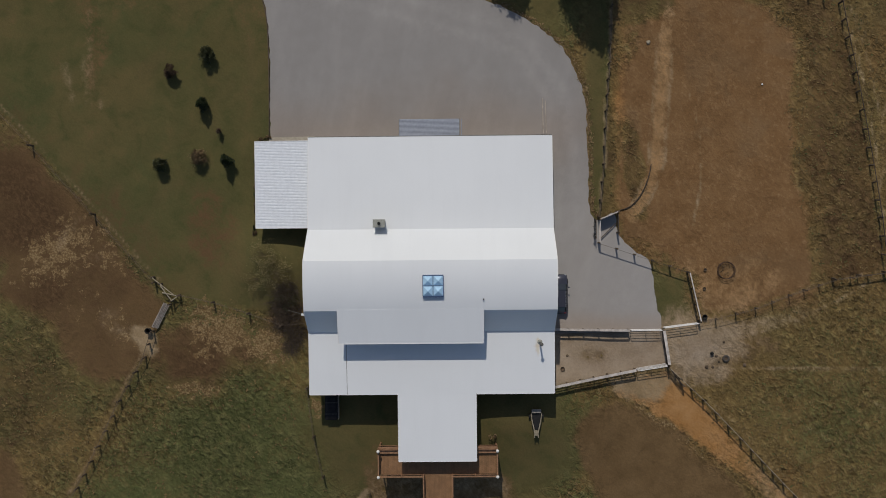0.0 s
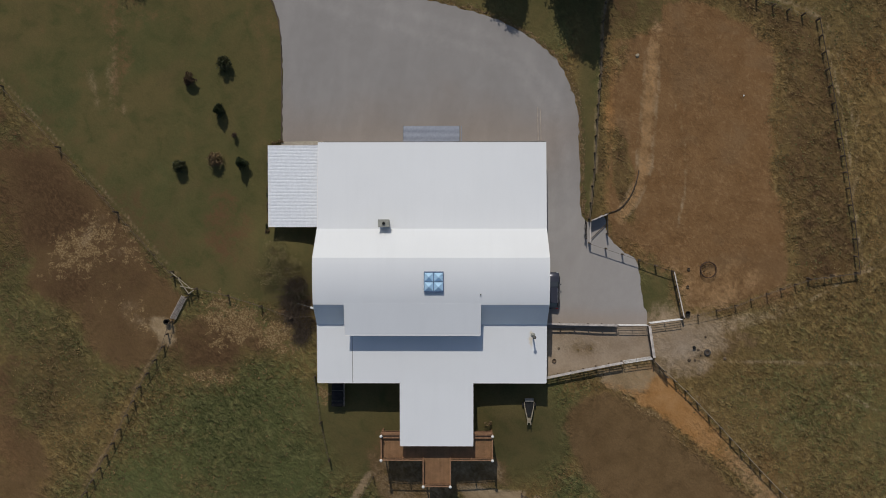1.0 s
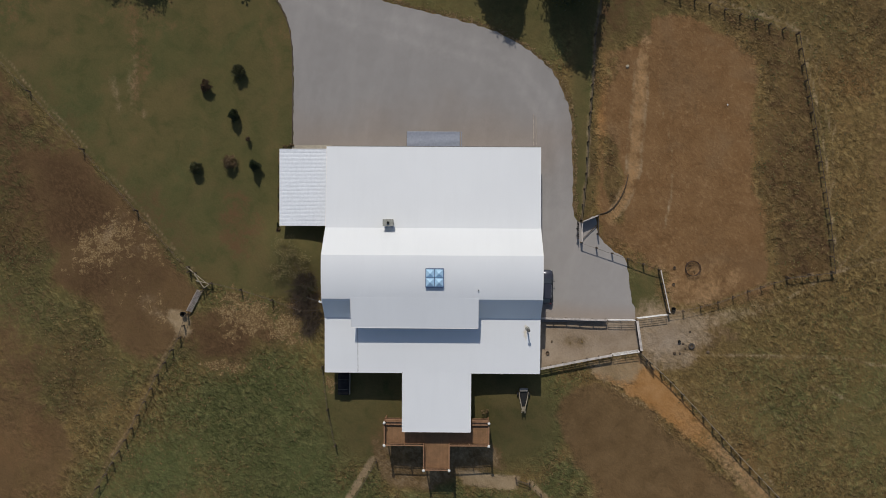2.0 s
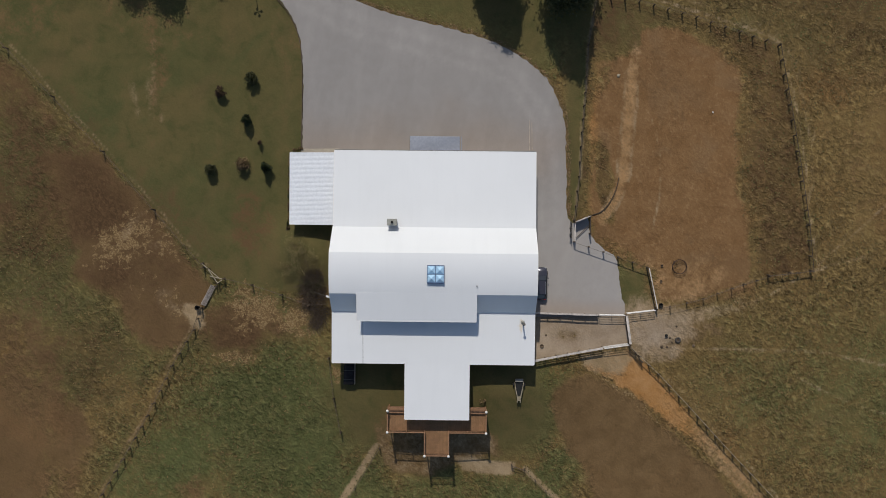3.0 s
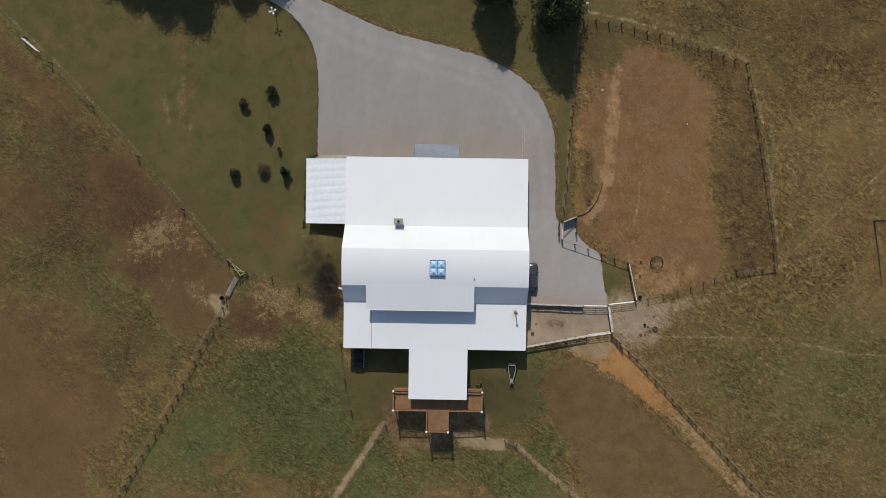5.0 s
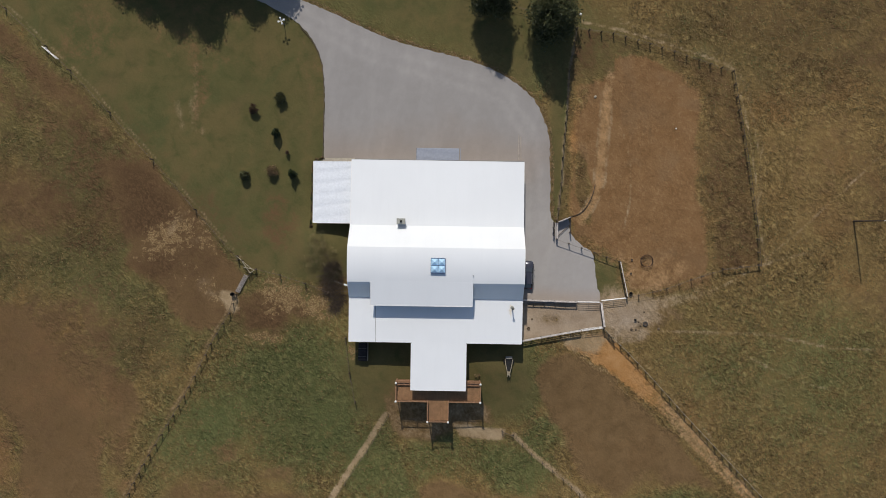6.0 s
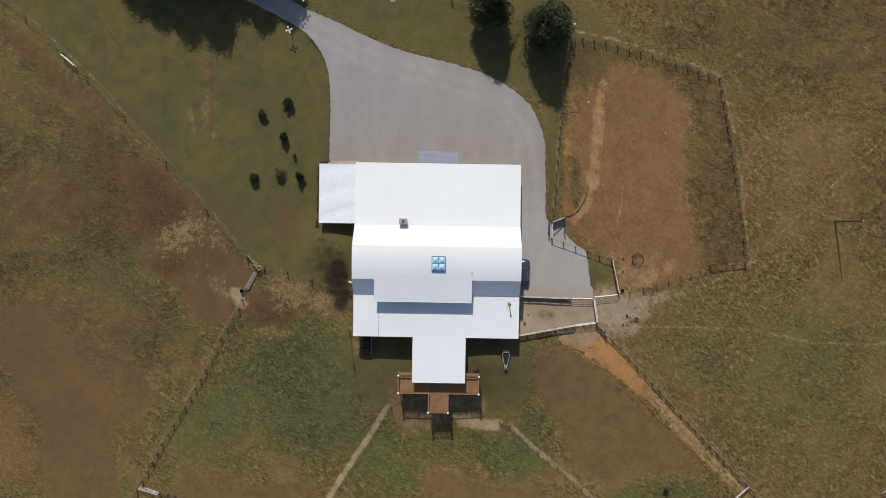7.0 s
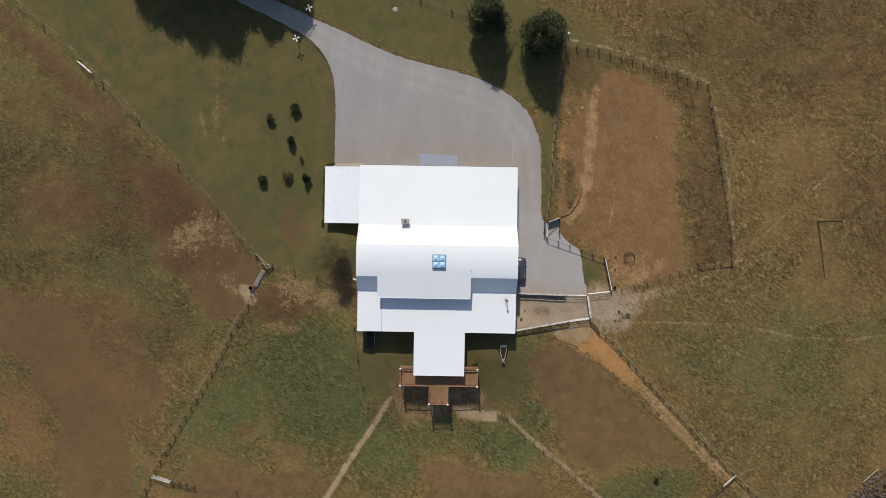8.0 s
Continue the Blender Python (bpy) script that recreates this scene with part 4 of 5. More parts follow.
def make_skylight():
    sky_light = thing("skylight", 0.3, -5.85, 8.06, "skylight of four pale blue pyramid domes on a dark curb", "skylight")
    part("curb", a_box(-1.12, 1.12, -1.22, 1.18, -0.1, 0.72), CURB, sky_light)
    for sx in (-1, 1):
        for sy in (-1, 1):
            bm = bmesh.new()
            bmesh.ops.create_cone(bm, cap_ends=True, segments=4, radius1=0.74, radius2=0.02, depth=0.42,
                                  matrix=pose(sx * 0.55, sy * 0.55, 0.95, 0, 0, 45))
            part("dome", bm, SKYDOME, sky_light)
    for a, b in (((-1.12, 0, 0.75), (1.12, 0, 0.75)), ((0, -1.18, 0.75), (0, 1.18, 0.75))):
        part("glazing_bar", a_beam(a, b, 0.07, 0.07), CURB, sky_light)
    for a, b in (((-1.1, 1.1, 0.75), (1.1, 1.1, 0.75)), ((-1.1, -1.1, 0.75), (1.1, -1.1, 0.75)), ((-1.1, -1.1, 0.75), (-1.1, 1.1, 0.75)), ((1.1, -1.1, 0.75), (1.1, 1.1, 0.75))):
        part("frame_bar", a_beam(a, b, 0.07, 0.08), CURB, sky_light)


make_skylight()


def make_roof_fittings():
    v = thing("vent_box", -5.65, 0.9, 4.65, "weathered grey vent box with a dark flue on the roof", "chimney")
    part("box_body", soft_box(-0.6, 0.6, -0.38, 0.38, 0, 1.5, 0.03), VENT, v)
    part("cap", soft_box(-0.68, 0.68, -0.45, 0.45, 1.5, 1.58, 0.02), VENT, v)
    # solid cylinder; its black colour stands for the dark inside of the open flue
    part("flue", a_rod((0, 0.0, 1.58), (0, 0.0, 1.78), 0.17, n=14), DULL_BLACK, v, "solid flue top coloured black as its dark opening")
    p = thing("vent_pipe", 12.05, -12.45, 5.08, "rusty vent pipe with a cowl on the lower roof", "pipe")
    part("pipe", a_rod((0, 0, 0), (0, 0, 2.1), 0.09, n=12), PIPE, p)
    part("cowl", a_rod((0, 0, 2.1), (0, 0, 2.3), 0.21, 0.1, n=14), PIPE, p)
    part("flashing", a_rod((0, 0, 0.03), (0, 0, 0.2), 0.28, 0.1, n=14), VENT, p)
    s = thing("vent_stub", 5.72, -7.35, 8.2, "short dark vent stub on the curved roof", "pipe")
    part("pipe", a_rod((0, 0, -0.1), (0, 0, 0.4), 0.07, n=10), DULL_BLACK, s)
    o = thing("wall_lamp", -14.6, -9.3, 3.6, "white outdoor lamp on an arm from the barn wall", "lamp")
    part("arm", a_rod((1.2, -0.4, 0.0), (-1.7, 0.5, 0.15), 0.03), PIPE, o)
    head = part("lamp_head", soft_box(-0.42, 0.42, -0.13, 0.13, 0.05, 0.2, 0.04), WHITE, o)
    head.matrix_basis = pose(0.25, -0.1, 0, 0, 0, -16)
    part("wall_plate", a_box(1.08, 1.16, -0.55, -0.25, -0.15, 0.15), PIPE, o)


make_roof_fittings()


# ---------------------------------------------------------------- deck
def make_deck():
    deck = thing("deck", 0, 0, 0, "raised red-brown timber deck with railings and a projecting bay", "deck")
    z, rail = 2.85, 3.88
    board = a_box(-0.0675, 0.0675, -0.5, 0.5, -0.02, 0.02)
    data = bpy.data.meshes.new("deck_board")
    board.to_mesh(data)
    board.free()

    def boards(x0, x1, y0, y1):
        n = int((x1 - x0) / 0.145)
        for k in range(n):
            x = x0 + (k + 0.5) * (x1 - x0) / n
            twin("deck_board", data, DECKING, deck, Matrix.Translation((x, (y0 + y1) / 2, z)) @ Matrix.Diagonal((1, y1 - y0, 1, 1)))

    boards(-6.15, 7.25, -27.8, -24.5)
    boards(-1.05, 2.15, -31.0, -27.82)
    for x0, x1, y in ((-6.2, 7.3, -24.6), (-6.2, 7.3, -26.2), (-6.2, 7.3, -27.7), (-1.1, 2.2, -29.4), (-1.1, 2.2, -30.9)):
        part("joist", a_beam((x0, y, z - 0.13), (x1, y, z - 0.13), 0.09, 0.2), RAILWOOD, deck)
    for x in (-6.2, 7.3):
        part("fascia", a_beam((x, -24.5, z - 0.12), (x, -27.85, z - 0.12), 0.05, 0.26), RAILWOOD, deck)
    for x in (-1.1, 2.2):
        part("fascia", a_beam((x, -27.8, z - 0.12), (x, -31.05, z - 0.12), 0.05, 0.26), RAILWOOD, deck)
    corners = [(-6.2, -24.9), (-6.2, -27.85), (-1.1, -31.05), (2.2, -31.05), (7.3, -24.9), (7.3, -27.85)]
    for x, y in corners:
        post = part("post", a_box(x - 0.08, x + 0.08, y - 0.08, y + 0.08, at_ground(x, y) - 0.3, rail + 0.1), RAILWOOD, deck)
        smooth(part("ball_cap", ball(0.19, (x, y, rail + 0.24), 14), BALL, post, "white ball finial"))
    for x, y in ((-1.1, -27.85), (2.2, -27.85), (-3.6, -27.85), (4.8, -27.85)):
        part("post", a_box(x - 0.07, x + 0.07, y - 0.07, y + 0.07, at_ground(x, y) - 0.3, rail + 0.04), RAILWOOD, deck)
    runs = [((-6.2, -24.5), (-3.9, -24.5)), ((5.0, -24.5), (7.3, -24.5)), ((-6.2, -24.5), (-6.2, -27.85)), ((7.3, -24.5), (7.3, -27.85)), ((-6.2, -27.85), (-1.1, -27.85)),
            ((2.2, -27.85), (7.3, -27.85)), ((-1.1, -27.85), (-1.1, -31.05)), ((2.2, -27.85), (2.2, -31.05)), ((-1.1, -31.05), (2.2, -31.05))]
    bar = a_box(-0.013, 0.013, -0.013, 0.013, 0.0, rail - z - 0.14)
    stick = bpy.data.meshes.new("baluster")
    bar.to_mesh(stick)
    bar.free()
    for a, b in runs:
        part("top_rail", a_beam((*a, rail), (*b, rail), 0.15, 0.045), RAILWOOD, deck)
        part("bottom_rail", a_beam((*a, z + 0.12), (*b, z + 0.12), 0.05, 0.08), RAILWOOD, deck)
        a, b = Vector(a), Vector(b)
        n = int((b - a).length / 0.125)
        for k in range(1, n):
            p = a.lerp(b, k / n)
            twin("baluster", stick, RAILWOOD, deck, Matrix.Translation((p.x, p.y, z + 0.12)))
    for x0, x1 in ((-6.1, -4.0), (5.1, 7.2)):
        part("bench", soft_box(x0, x1, -25.35, -24.75, z + 0.36, z + 0.43, 0.01), RAILWOOD, deck, "plain timber bench board")
        for x in (x0 + 0.2, x1 - 0.2):
            part("bench_leg", a_box(x - 0.05, x + 0.05, -25.2, -24.9, z, z + 0.36), RAILWOOD, deck)


make_deck()


# ---------------------------------------------------------------- fences
def post_mesh(high, r, flat=False):
    bm = bmesh.new()
    if flat:
        box(bm, -r, r, -r, r, -0.3, high)
        bmesh.ops.bevel(bm, geom=[e for e in bm.edges if e.verts[0].co.z > 0 and e.verts[1].co.z > 0], offset=r * 0.3, segments=1, affect="EDGES")
    else:
        rod(bm, (0, 0, -0.3), (0, 0, high), r * 1.1, r * 0.92, 7)
    data = bpy.data.meshes.new("post")
    bm.to_mesh(data)
    bm.free()
    return data


POSTS = {"tall": post_mesh(1.4, 0.1), "low": post_mesh(1.2, 0.075), "square": post_mesh(1.4, 0.06, True)}
dice = random.Random(5)


def wire_fence(label, line, step, kind="tall", wires=(0.35, 0.75, 1.15), rail=0.0, rail_mat=OLDWOOD, curved=False):
    x0, y0 = line[0]
    fence = thing("wire_fence", x0, y0, 0, label, "fence")
    pts = along(line, step)
    for p in pts:
        m = pose(p.x - x0, p.y - y0, at_ground(p.x, p.y), dice.uniform(-4, 4), dice.uniform(-4, 4), dice.uniform(0, 360)) @ Matrix.Diagonal((1, 1, dice.uniform(0.9, 1.08), 1))
        twin("post", POSTS[kind], POSTWOOD, fence, m)
    for h in wires:
        thick = 0.03 if h == wires[-1] else 0.016
        part("wire", sweep([(p.x - x0, p.y - y0, at_ground(p.x, p.y) + h) for p in pts], thick, thick), WIRE, fence)
    if rail:
        for a, b in zip(pts, pts[1:]):
            part("rail", a_beam((a.x - x0, a.y - y0, at_ground(a.x, a.y) + rail), (b.x - x0, b.y - y0, at_ground(b.x, b.y) + rail), 0.055, 0.08), rail_mat, fence)
    return fence


wire_fence("long wire fence on sparse wooden posts beside the lawn", LINE_WEST, 12.0)
wire_fence("wire fence with one thin rail on close weathered posts", LINE_SOUTHWEST, 1.9, rail=1.2)
wire_fence("fence of close posts and one rail beside a clay track", LINE_SOUTHEAST, 2.05, rail=1.3, rail_mat=OLDBEAM)
wire_fence("one-rail wire fence on dark posts along the paddock's grass verge", LINE_PADDOCK_WEST, 2.0, rail=1.25)
wire_fence("one-rail wire fence on dark posts at the paddock's far side", LINE_PADDOCK_EAST, 2.0, rail=1.25, rail_mat=BOARD)
wire_fence("wire fence on dark posts across the top of the paddock", LINE_PADDOCK_NORTH, 2.0)
wire_fence("sparse wire fence behind the two tall trees", LINE_NORTH, 4.8)
wire_fence("wire fence on short posts along the paddock's lower side", LINE_EAST, 2.1, "low")
wire_fence("sparse wire fence between lawn and straw-strewn pasture", [(-29.6, -7.2), (-25.6, -8.1), (-21.4, -9.4), (-17.6, -10.8), (-14.2, -10.6)], 4.1)
wire_fence("short wire fence beside the barn's back corner", [(-14.7, -18.2), (-14.0, -24.0), (-13.1, -28.9)], 5.4)
wire_fence("sparse fence beside a worn footpath", [(x + 0.55, y - 0.2) for x, y in LINE_PATH_WEST], 6.4, "low")
wire_fence("low wire fence on short posts along a narrow path", [(x - 0.1, y) for x, y in LINE_PATH_EAST], 2.1, "low", (0.4, 0.8))
wire_fence("wire fence across the lower pasture", [(-43.1, -47.3), (-35.5, -48.1), (-30.4, -49.1), (-20, -50.5)], 7.5, "low")


def tube_gate(label, a, b, high=1.35, bars=5, lean=0.0, mat=GATE):
    """A field gate of tubes between two points."""
    a, b = Vector(a), Vector(b)
    length = (b - a).length
    z = (at_ground(a.x, a.y) + at_ground(b.x, b.y)) / 2
    gate = thing("field_gate", a.x, a.y, z + 0.1, label, "gate", turn=math.degrees(math.atan2(b.y - a.y, b.x - a.x)))
    for k in range(bars):
        h = 0.1 + (high - 0.15) * k / (bars - 1)
        part("bar", a_rod((0.05, -lean * h, h), (length - 0.05, -lean * h, h), 0.03 if k < bars - 1 else 0.045, n=8), mat, gate)
    for x in (0.05, length / 2, length - 0.05):
        part("upright", a_rod((x, -lean * 0.1, 0.1), (x, -lean * high, high - 0.05), 0.035, n=8), mat, gate)
    return gate


def board_fence(label, a, b, step, high, boards, cap, solid=0.0):
    """Posts, level boards and a pale cap plank between two points."""
    a, b = Vector(a), Vector(b)
    length = (b - a).length
    fence = thing("board_fence", a.x, a.y, 0, label, "fence", turn=math.degrees(math.atan2(b.y - a.y, b.x - a.x)))
    n = max(1, round(length / step))

    def level(k):
        p = a.lerp(b, k / n)
        return at_ground(p.x, p.y)

    for k in range(n + 1):
        twin("post", POSTS["square"], POSTWOOD, fence, pose(length * k / n, 0, level(k)) @ Matrix.Diagonal((1.2, 1.2, high / 1.4, 1)))
    for k in range(n):
        x0, x1 = length * k / n, length * (k + 1) / n
        for h in boards:
            part("board", a_beam((x0 + 0.01, -0.1, level(k) + h), (x1 - 0.01, -0.1, level(k + 1) + h), 0.03, 0.13), BOARD, fence)
        h = 0.12
        while h < solid:
            part("board", a_beam((x0 + 0.01, -0.1, level(k) + h), (x1 - 0.01, -0.1, level(k + 1) + h), 0.03, 0.145), BOARD, fence)
            h += 0.15
        if cap:
            part("cap_plank", a_beam((x0 + 0.005, 0, level(k) + high + 0.02), (x1 - 0.005, 0, level(k + 1) + high + 0.02), cap, 0.045), PLANK, fence, "sun-bleached cap plank")
    return fence


board_fence("dark board fence, solid below, with a bleached cap plank beside gravel", (14.0, -11.5), (22.8, -11.7), 1.75, 1.4, (), 0.26, 0.95)
board_fence("dark four-board fence with a wide bleached cap plank", (13.9, -18.05), (23.5, -16.3), 1.75, 1.4, (0.25, 0.55, 0.85, 1.15), 0.3)
board_fence("short fence of bleached planks between two gates", (26.75, -11.75), (27.35, -15.7), 2.0, 1.35, (0.5, 0.9), 0.32)
tube_gate("closed pale tube gate beside the gravel yard", (22.95, -11.7), (26.6, -11.7), 1.45)
tube_gate("closed pale tube gate at the small holding pen", (26.8, -11.45), (30.8, -10.95), 1.4)
tube_gate("closed pale tube gate across the clay track", (23.65, -16.25), (27.15, -15.7), 1.4, lean=0.1)
tube_gate("pale tube gate in the long wire fence", (-64.4, 28.4), (-62.0, 26.4), 1.3, lean=0.05)
tube_gate("pale tube gate at the foot of the pasture fence", (-50.5, -45.4), (-47.2, -46.4), 1.3, lean=0.1)
tube_gate("pale tube gate standing open across the clay track", (54.0, -43.7), (51.9, -45.6), 1.2, lean=0.25, mat=PLANK)
board_fence("short dark rail fence beyond the open gate", (51.8, -45.7), (49.6, -47.6), 1.5, 1.2, (0.5, 1.0), 0.0)
board_fence("short rail fence joining the lower gate", (-47.1, -46.4), (-43.1, -47.3), 1.4, 1.3, (0.5, 0.9, 1.2), 0.0)
board_fence("one-rail fence from the yard's corner to the paddock", (19.4, -1.55), (29.7, -5.0), 2.15, 1.3, (1.2,), 0.0)
board_fence("rail fence with bleached upper boards", (29.75, -5.1), (31.0, -10.7), 1.9, 1.35, (0.5, 1.2), 0.13)
board_fence("dark rail fence at the paddock's lower corner", (27.4, -15.85), (29.1, -18.2), 1.45, 1.35, (0.3, 0.6, 0.9, 1.2), 0.0)
board_fence("short rail fence at the paddock's lower corner", (46.5, -5.9), (52.4, -5.2), 2.9, 1.15, (1.08,), 0.0)
board_fence("short rail stile at the end of the path", (11.2, -33.4), (13.0, -34.0), 1.9, 1.0, (0.5, 0.9), 0.0)


def corner_pen():
    pen = thing("corner_panel", 19.45, -1.5, 0, "dark solid gate panel with a bleached top rail by gravel", "gate")
    part("panel", a_beam((0.05, 2.7, 0.85), (2.05, 3.5, 0.85), 0.05, 1.25), DARKBLUE, pen)
    part("top_rail", a_beam((0.0, 2.7, 1.52), (2.1, 3.54, 1.52), 0.14, 0.08), PLANK, pen)
    for x, y in ((0, 2.65), (2.1, 3.55)):
        part("post", a_box(x - 0.09, x + 0.09, y - 0.09, y + 0.09, -0.3, 1.6), POSTWOOD, pen)
    for h in (0.8, 1.45):
        part("rail", a_beam((0, 0.0, h), (0, 2.65, h), 0.08, 0.12), PLANK, pen)
    part("rail", a_beam((2.1, 3.5, 1.3), (2.15, 1.1, 1.3), 0.06, 0.1), BOARD, pen)
    part("rail", a_beam((2.1, 3.5, 0.8), (2.15, 1.1, 0.8), 0.06, 0.1), BOARD, pen)
    part("post", a_box(2.06, 2.24, 1.0, 1.18, -0.3, 1.5), POSTWOOD, pen)
    part("brace", a_beam((0.05, 0.3, 0.35), (2.1, 2.3, 0.35), 0.08, 0.08), BOARD, pen)
    # a curved wing of rails that leads into the paddock
    wing = thing("curved_rail", 21.6, 2.1, 0, "low curved dark board edging a worn rut", "fence")
    pts = curve_through([(0, 0), (1.6, 0.6), (2.9, 2.1), (3.7, 4.0), (4.0, 5.4)], 0.6)
    part("rail", sweep([(p.x, p.y, 0.08) for p in pts], 0.05, 0.2), BOARD, wing)
    for p in pts[::4]:
        part("stake", a_box(p.x - 0.04, p.x + 0.04, p.y - 0.04, p.y + 0.04, -0.2, 0.38), POSTWOOD, wing)


corner_pen()


def chain_pile(x, y, n=9):
    rack = thing("tack_rack", x, y, 0.09, "row of dark halters and chains hung on a rail beside gravel", "tack")
    part("rail", a_beam((0, -0.2, 1.2), (0, 2.0, 1.2), 0.06, 0.08), POSTWOOD, rack)
    for yy in (-0.2, 2.0):
        part("post", a_box(-0.05, 0.05, yy - 0.05, yy + 0.05, -0.2, 1.25), POSTWOOD, rack)
    for k in range(n):
        bm = ring(0.13 + 0.04 * (k % 3), 0.035, n=14, k=6)
        o = smooth(part("halter", bm, BLACK, rack))
        o.matrix_basis = pose(-0.12 - 0.03 * (k % 2), k * 0.22, 1.05, 60 + 10 * (k % 3), 20, 35 * k)


chain_pile(19.0, -0.8)


def brace_corner():
    """Weathered rails braced against one another where two fences meet."""
    b = thing("fence_brace", -32.4, -5.4, 0, "weathered log rails bracing a fence corner", "fence")
    ends = [((-0.2, 0.3), (2.2, -1.7)), ((0.7, -0.5), (2.0, -2.4)), ((1.0, -1.5), (2.8, -1.9)), ((2.0, -2.5), (2.8, -1.9))]
    for p, q in ends:
        part("rail", a_rod((*p, 1.15), (*q, 1.0), 0.07, 0.06), OLDBEAM, b)
    for x, y in ((-0.2, 0.3), (0.7, -0.5), (2.0, -2.5), (2.8, -1.9), (1.7, -2.9)):
        twin("post", POSTS["tall"], POSTWOOD, b, pose(x, y, 0))
    g = thing("plank_gate", -30.8, -8.3, 0, "dull tan plank gate propped at a slant between pasture fences", "gate", turn=math.degrees(math.atan2(-2.9, -1.5)))
    for k in range(5):
        part("plank", a_beam((0.05, -0.125 * k, 0.40 + 0.13 * k), (3.2, -0.125 * k, 0.40 + 0.13 * k), 0.13, 0.05), GREYPLANK, g)
    for x in (0.15, 1.6, 3.1):
        part("upright", a_beam((x, 0.1, 0.2), (x, -0.55, 0.87), 0.06, 0.05), GREYPLANK, g)
        part("prop", a_beam((x, -0.54, 0.85), (x, -0.75, 0.0), 0.05, 0.05), GREYPLANK, g)


brace_corner()


# ---------------------------------------------------------------- trees and shrubs
def leaf_cloud(seed, rx, ry, z0, z1, count, size, lumps=9, taper=0.0, hollow=0.55, stray=0.25, skirt=0.0):
    """Many small bent leaf sprays, gathered in uneven lumps within an egg."""
    r = np.random.RandomState(seed)
    mid, half = (z0 + z1) / 2, (z1 - z0) / 2
    d = r.normal(size=(lumps, 3))
    d /= np.linalg.norm(d, axis=1)[:, None]
    lump, lump_r = d * r.uniform(0.45, 0.75, lumps)[:, None], r.uniform(0.18, 0.42, lumps)
    pick = r.randint(0, lumps, count)
    e = r.normal(size=(count, 3))
    e /= np.linalg.norm(e, axis=1)[:, None]
    p = lump[pick] + e * (lump_r[pick] * r.uniform(hollow, 1.0, count) ** 0.5)[:, None]
    p *= np.where(r.uniform(size=count) < stray, r.uniform(1.0, 1.28, count), 1.06)[:, None]
    p[:, 2] = np.clip(p[:, 2], -1, 1.05)
    thin = (1 - taper * np.clip((p[:, 2] + 0.3), 0, 1.3)) * (1 + skirt * np.clip(-p[:, 2], 0, 1))
    p = np.stack([p[:, 0] * rx * thin, p[:, 1] * ry * thin, mid + p[:, 2] * half], -1)
    a = r.normal(size=(count, 3))
    a /= np.linalg.norm(a, axis=1)[:, None]
    b = np.cross(a, r.normal(size=(count, 3)))
    b /= np.linalg.norm(b, axis=1)[:, None]
    s = (size * r.uniform(0.6, 1.3, count))[:, None]
    lift = np.array([0, 0, 0.3]) * s
    verts = np.stack([p - a * s, p + b * s * 0.5 + lift, p + a * s, p - b * s * 0.5 + lift], 1).reshape(-1, 3)
    i = np.arange(count)[:, None] * 4
    faces = np.concatenate([i + [0, 1, 2], i + [0, 2, 3]])
    data = bpy.data.meshes.new("crown")
    data.from_pydata(verts.tolist(), [], faces.tolist())
    return data


def tree_parts(tree, seed, h, r, leaf, count, size, base=0.8, lumps=44, taper=0.3, stray=0.25, skirt=0.0):
    rnd = random.Random(seed)
    bm = bmesh.new()
    rod(bm, (0, 0, -0.4), (0.05, 0, h * 0.35), 0.035 * h ** 0.9 / 1.0, 0.024 * h, 10)
    rod(bm, (0.05, 0, h * 0.34), (0.0, 0.05, h * 0.82), 0.024 * h, 0.006 * h, 8)
    part("trunk", bm, BARK, tree)
    for k in range(9):
        a = 2.4 * k + rnd.uniform(-0.3, 0.3)
        z = h * (0.2 + 0.06 * k)
        part("limb", a_rod((0.02, 0.02, z), (math.cos(a) * r * 0.75, math.sin(a) * r * 0.75, z + r * 0.45), 0.011 * h, 0.003 * h, 6), BARK, tree)
    data = leaf_cloud(seed, r, r, base, h, count, size, lumps, taper, 0.55, stray, skirt)
    twin("crown", data, leaf, tree, Matrix())


def tree(x, y, h, r, seed, label, leaf=LEAF, count=9000, size=0.34, base=0.8, taper=0.3, lumps=44, stray=0.25, skirt=0.0):
    t = thing("tree", x, y, at_ground(x, y), label, "tree", group="trees round the yard")
    tree_parts(t, seed, h, r, leaf, count, size, base, lumps, taper, stray, skirt)
    return t


tree(8.2, 36.5, 12.0, 3.5, 11, "dark green oval tree beside the gravel drive", count=24000, size=0.2, base=0.3, taper=0.27, lumps=70, skirt=0.5)
tree(17.6, 33.6, 13.5, 3.75, 12, "tall dark green tree at the paddock's corner", count=27000, size=0.2, base=0.3, taper=0.27, lumps=70, skirt=0.5)
far_trees = "tall dark broadleaf tree shading the drive"
for k, (x, y, h, r) in enumerate(((-39.4, 44.9, 14.0, 3.4), (-44.4, 45.3, 13.0, 3.4), (-49.2, 46.8, 11.7, 3.5), (-52.7, 48.6, 11.2, 3.4), (-31.2, 43.6, 9.0, 2.6), (-26.8, 44.4, 8.6, 3.0), (-57.2, 51.6, 8.6, 3.2), (-35.2, 47.5, 11.0, 3.4), (-47.0, 52.5, 13.0, 4.0), (-41.6, 51.5, 14.0, 4.0))):
    tree(x, y, (h + 0.9) * 1.07 + 0.55, r + 0.1, 61 + k, far_trees, taper=-0.05, count=28000, size=0.17, base=1.2, lumps=260, stray=0.02)


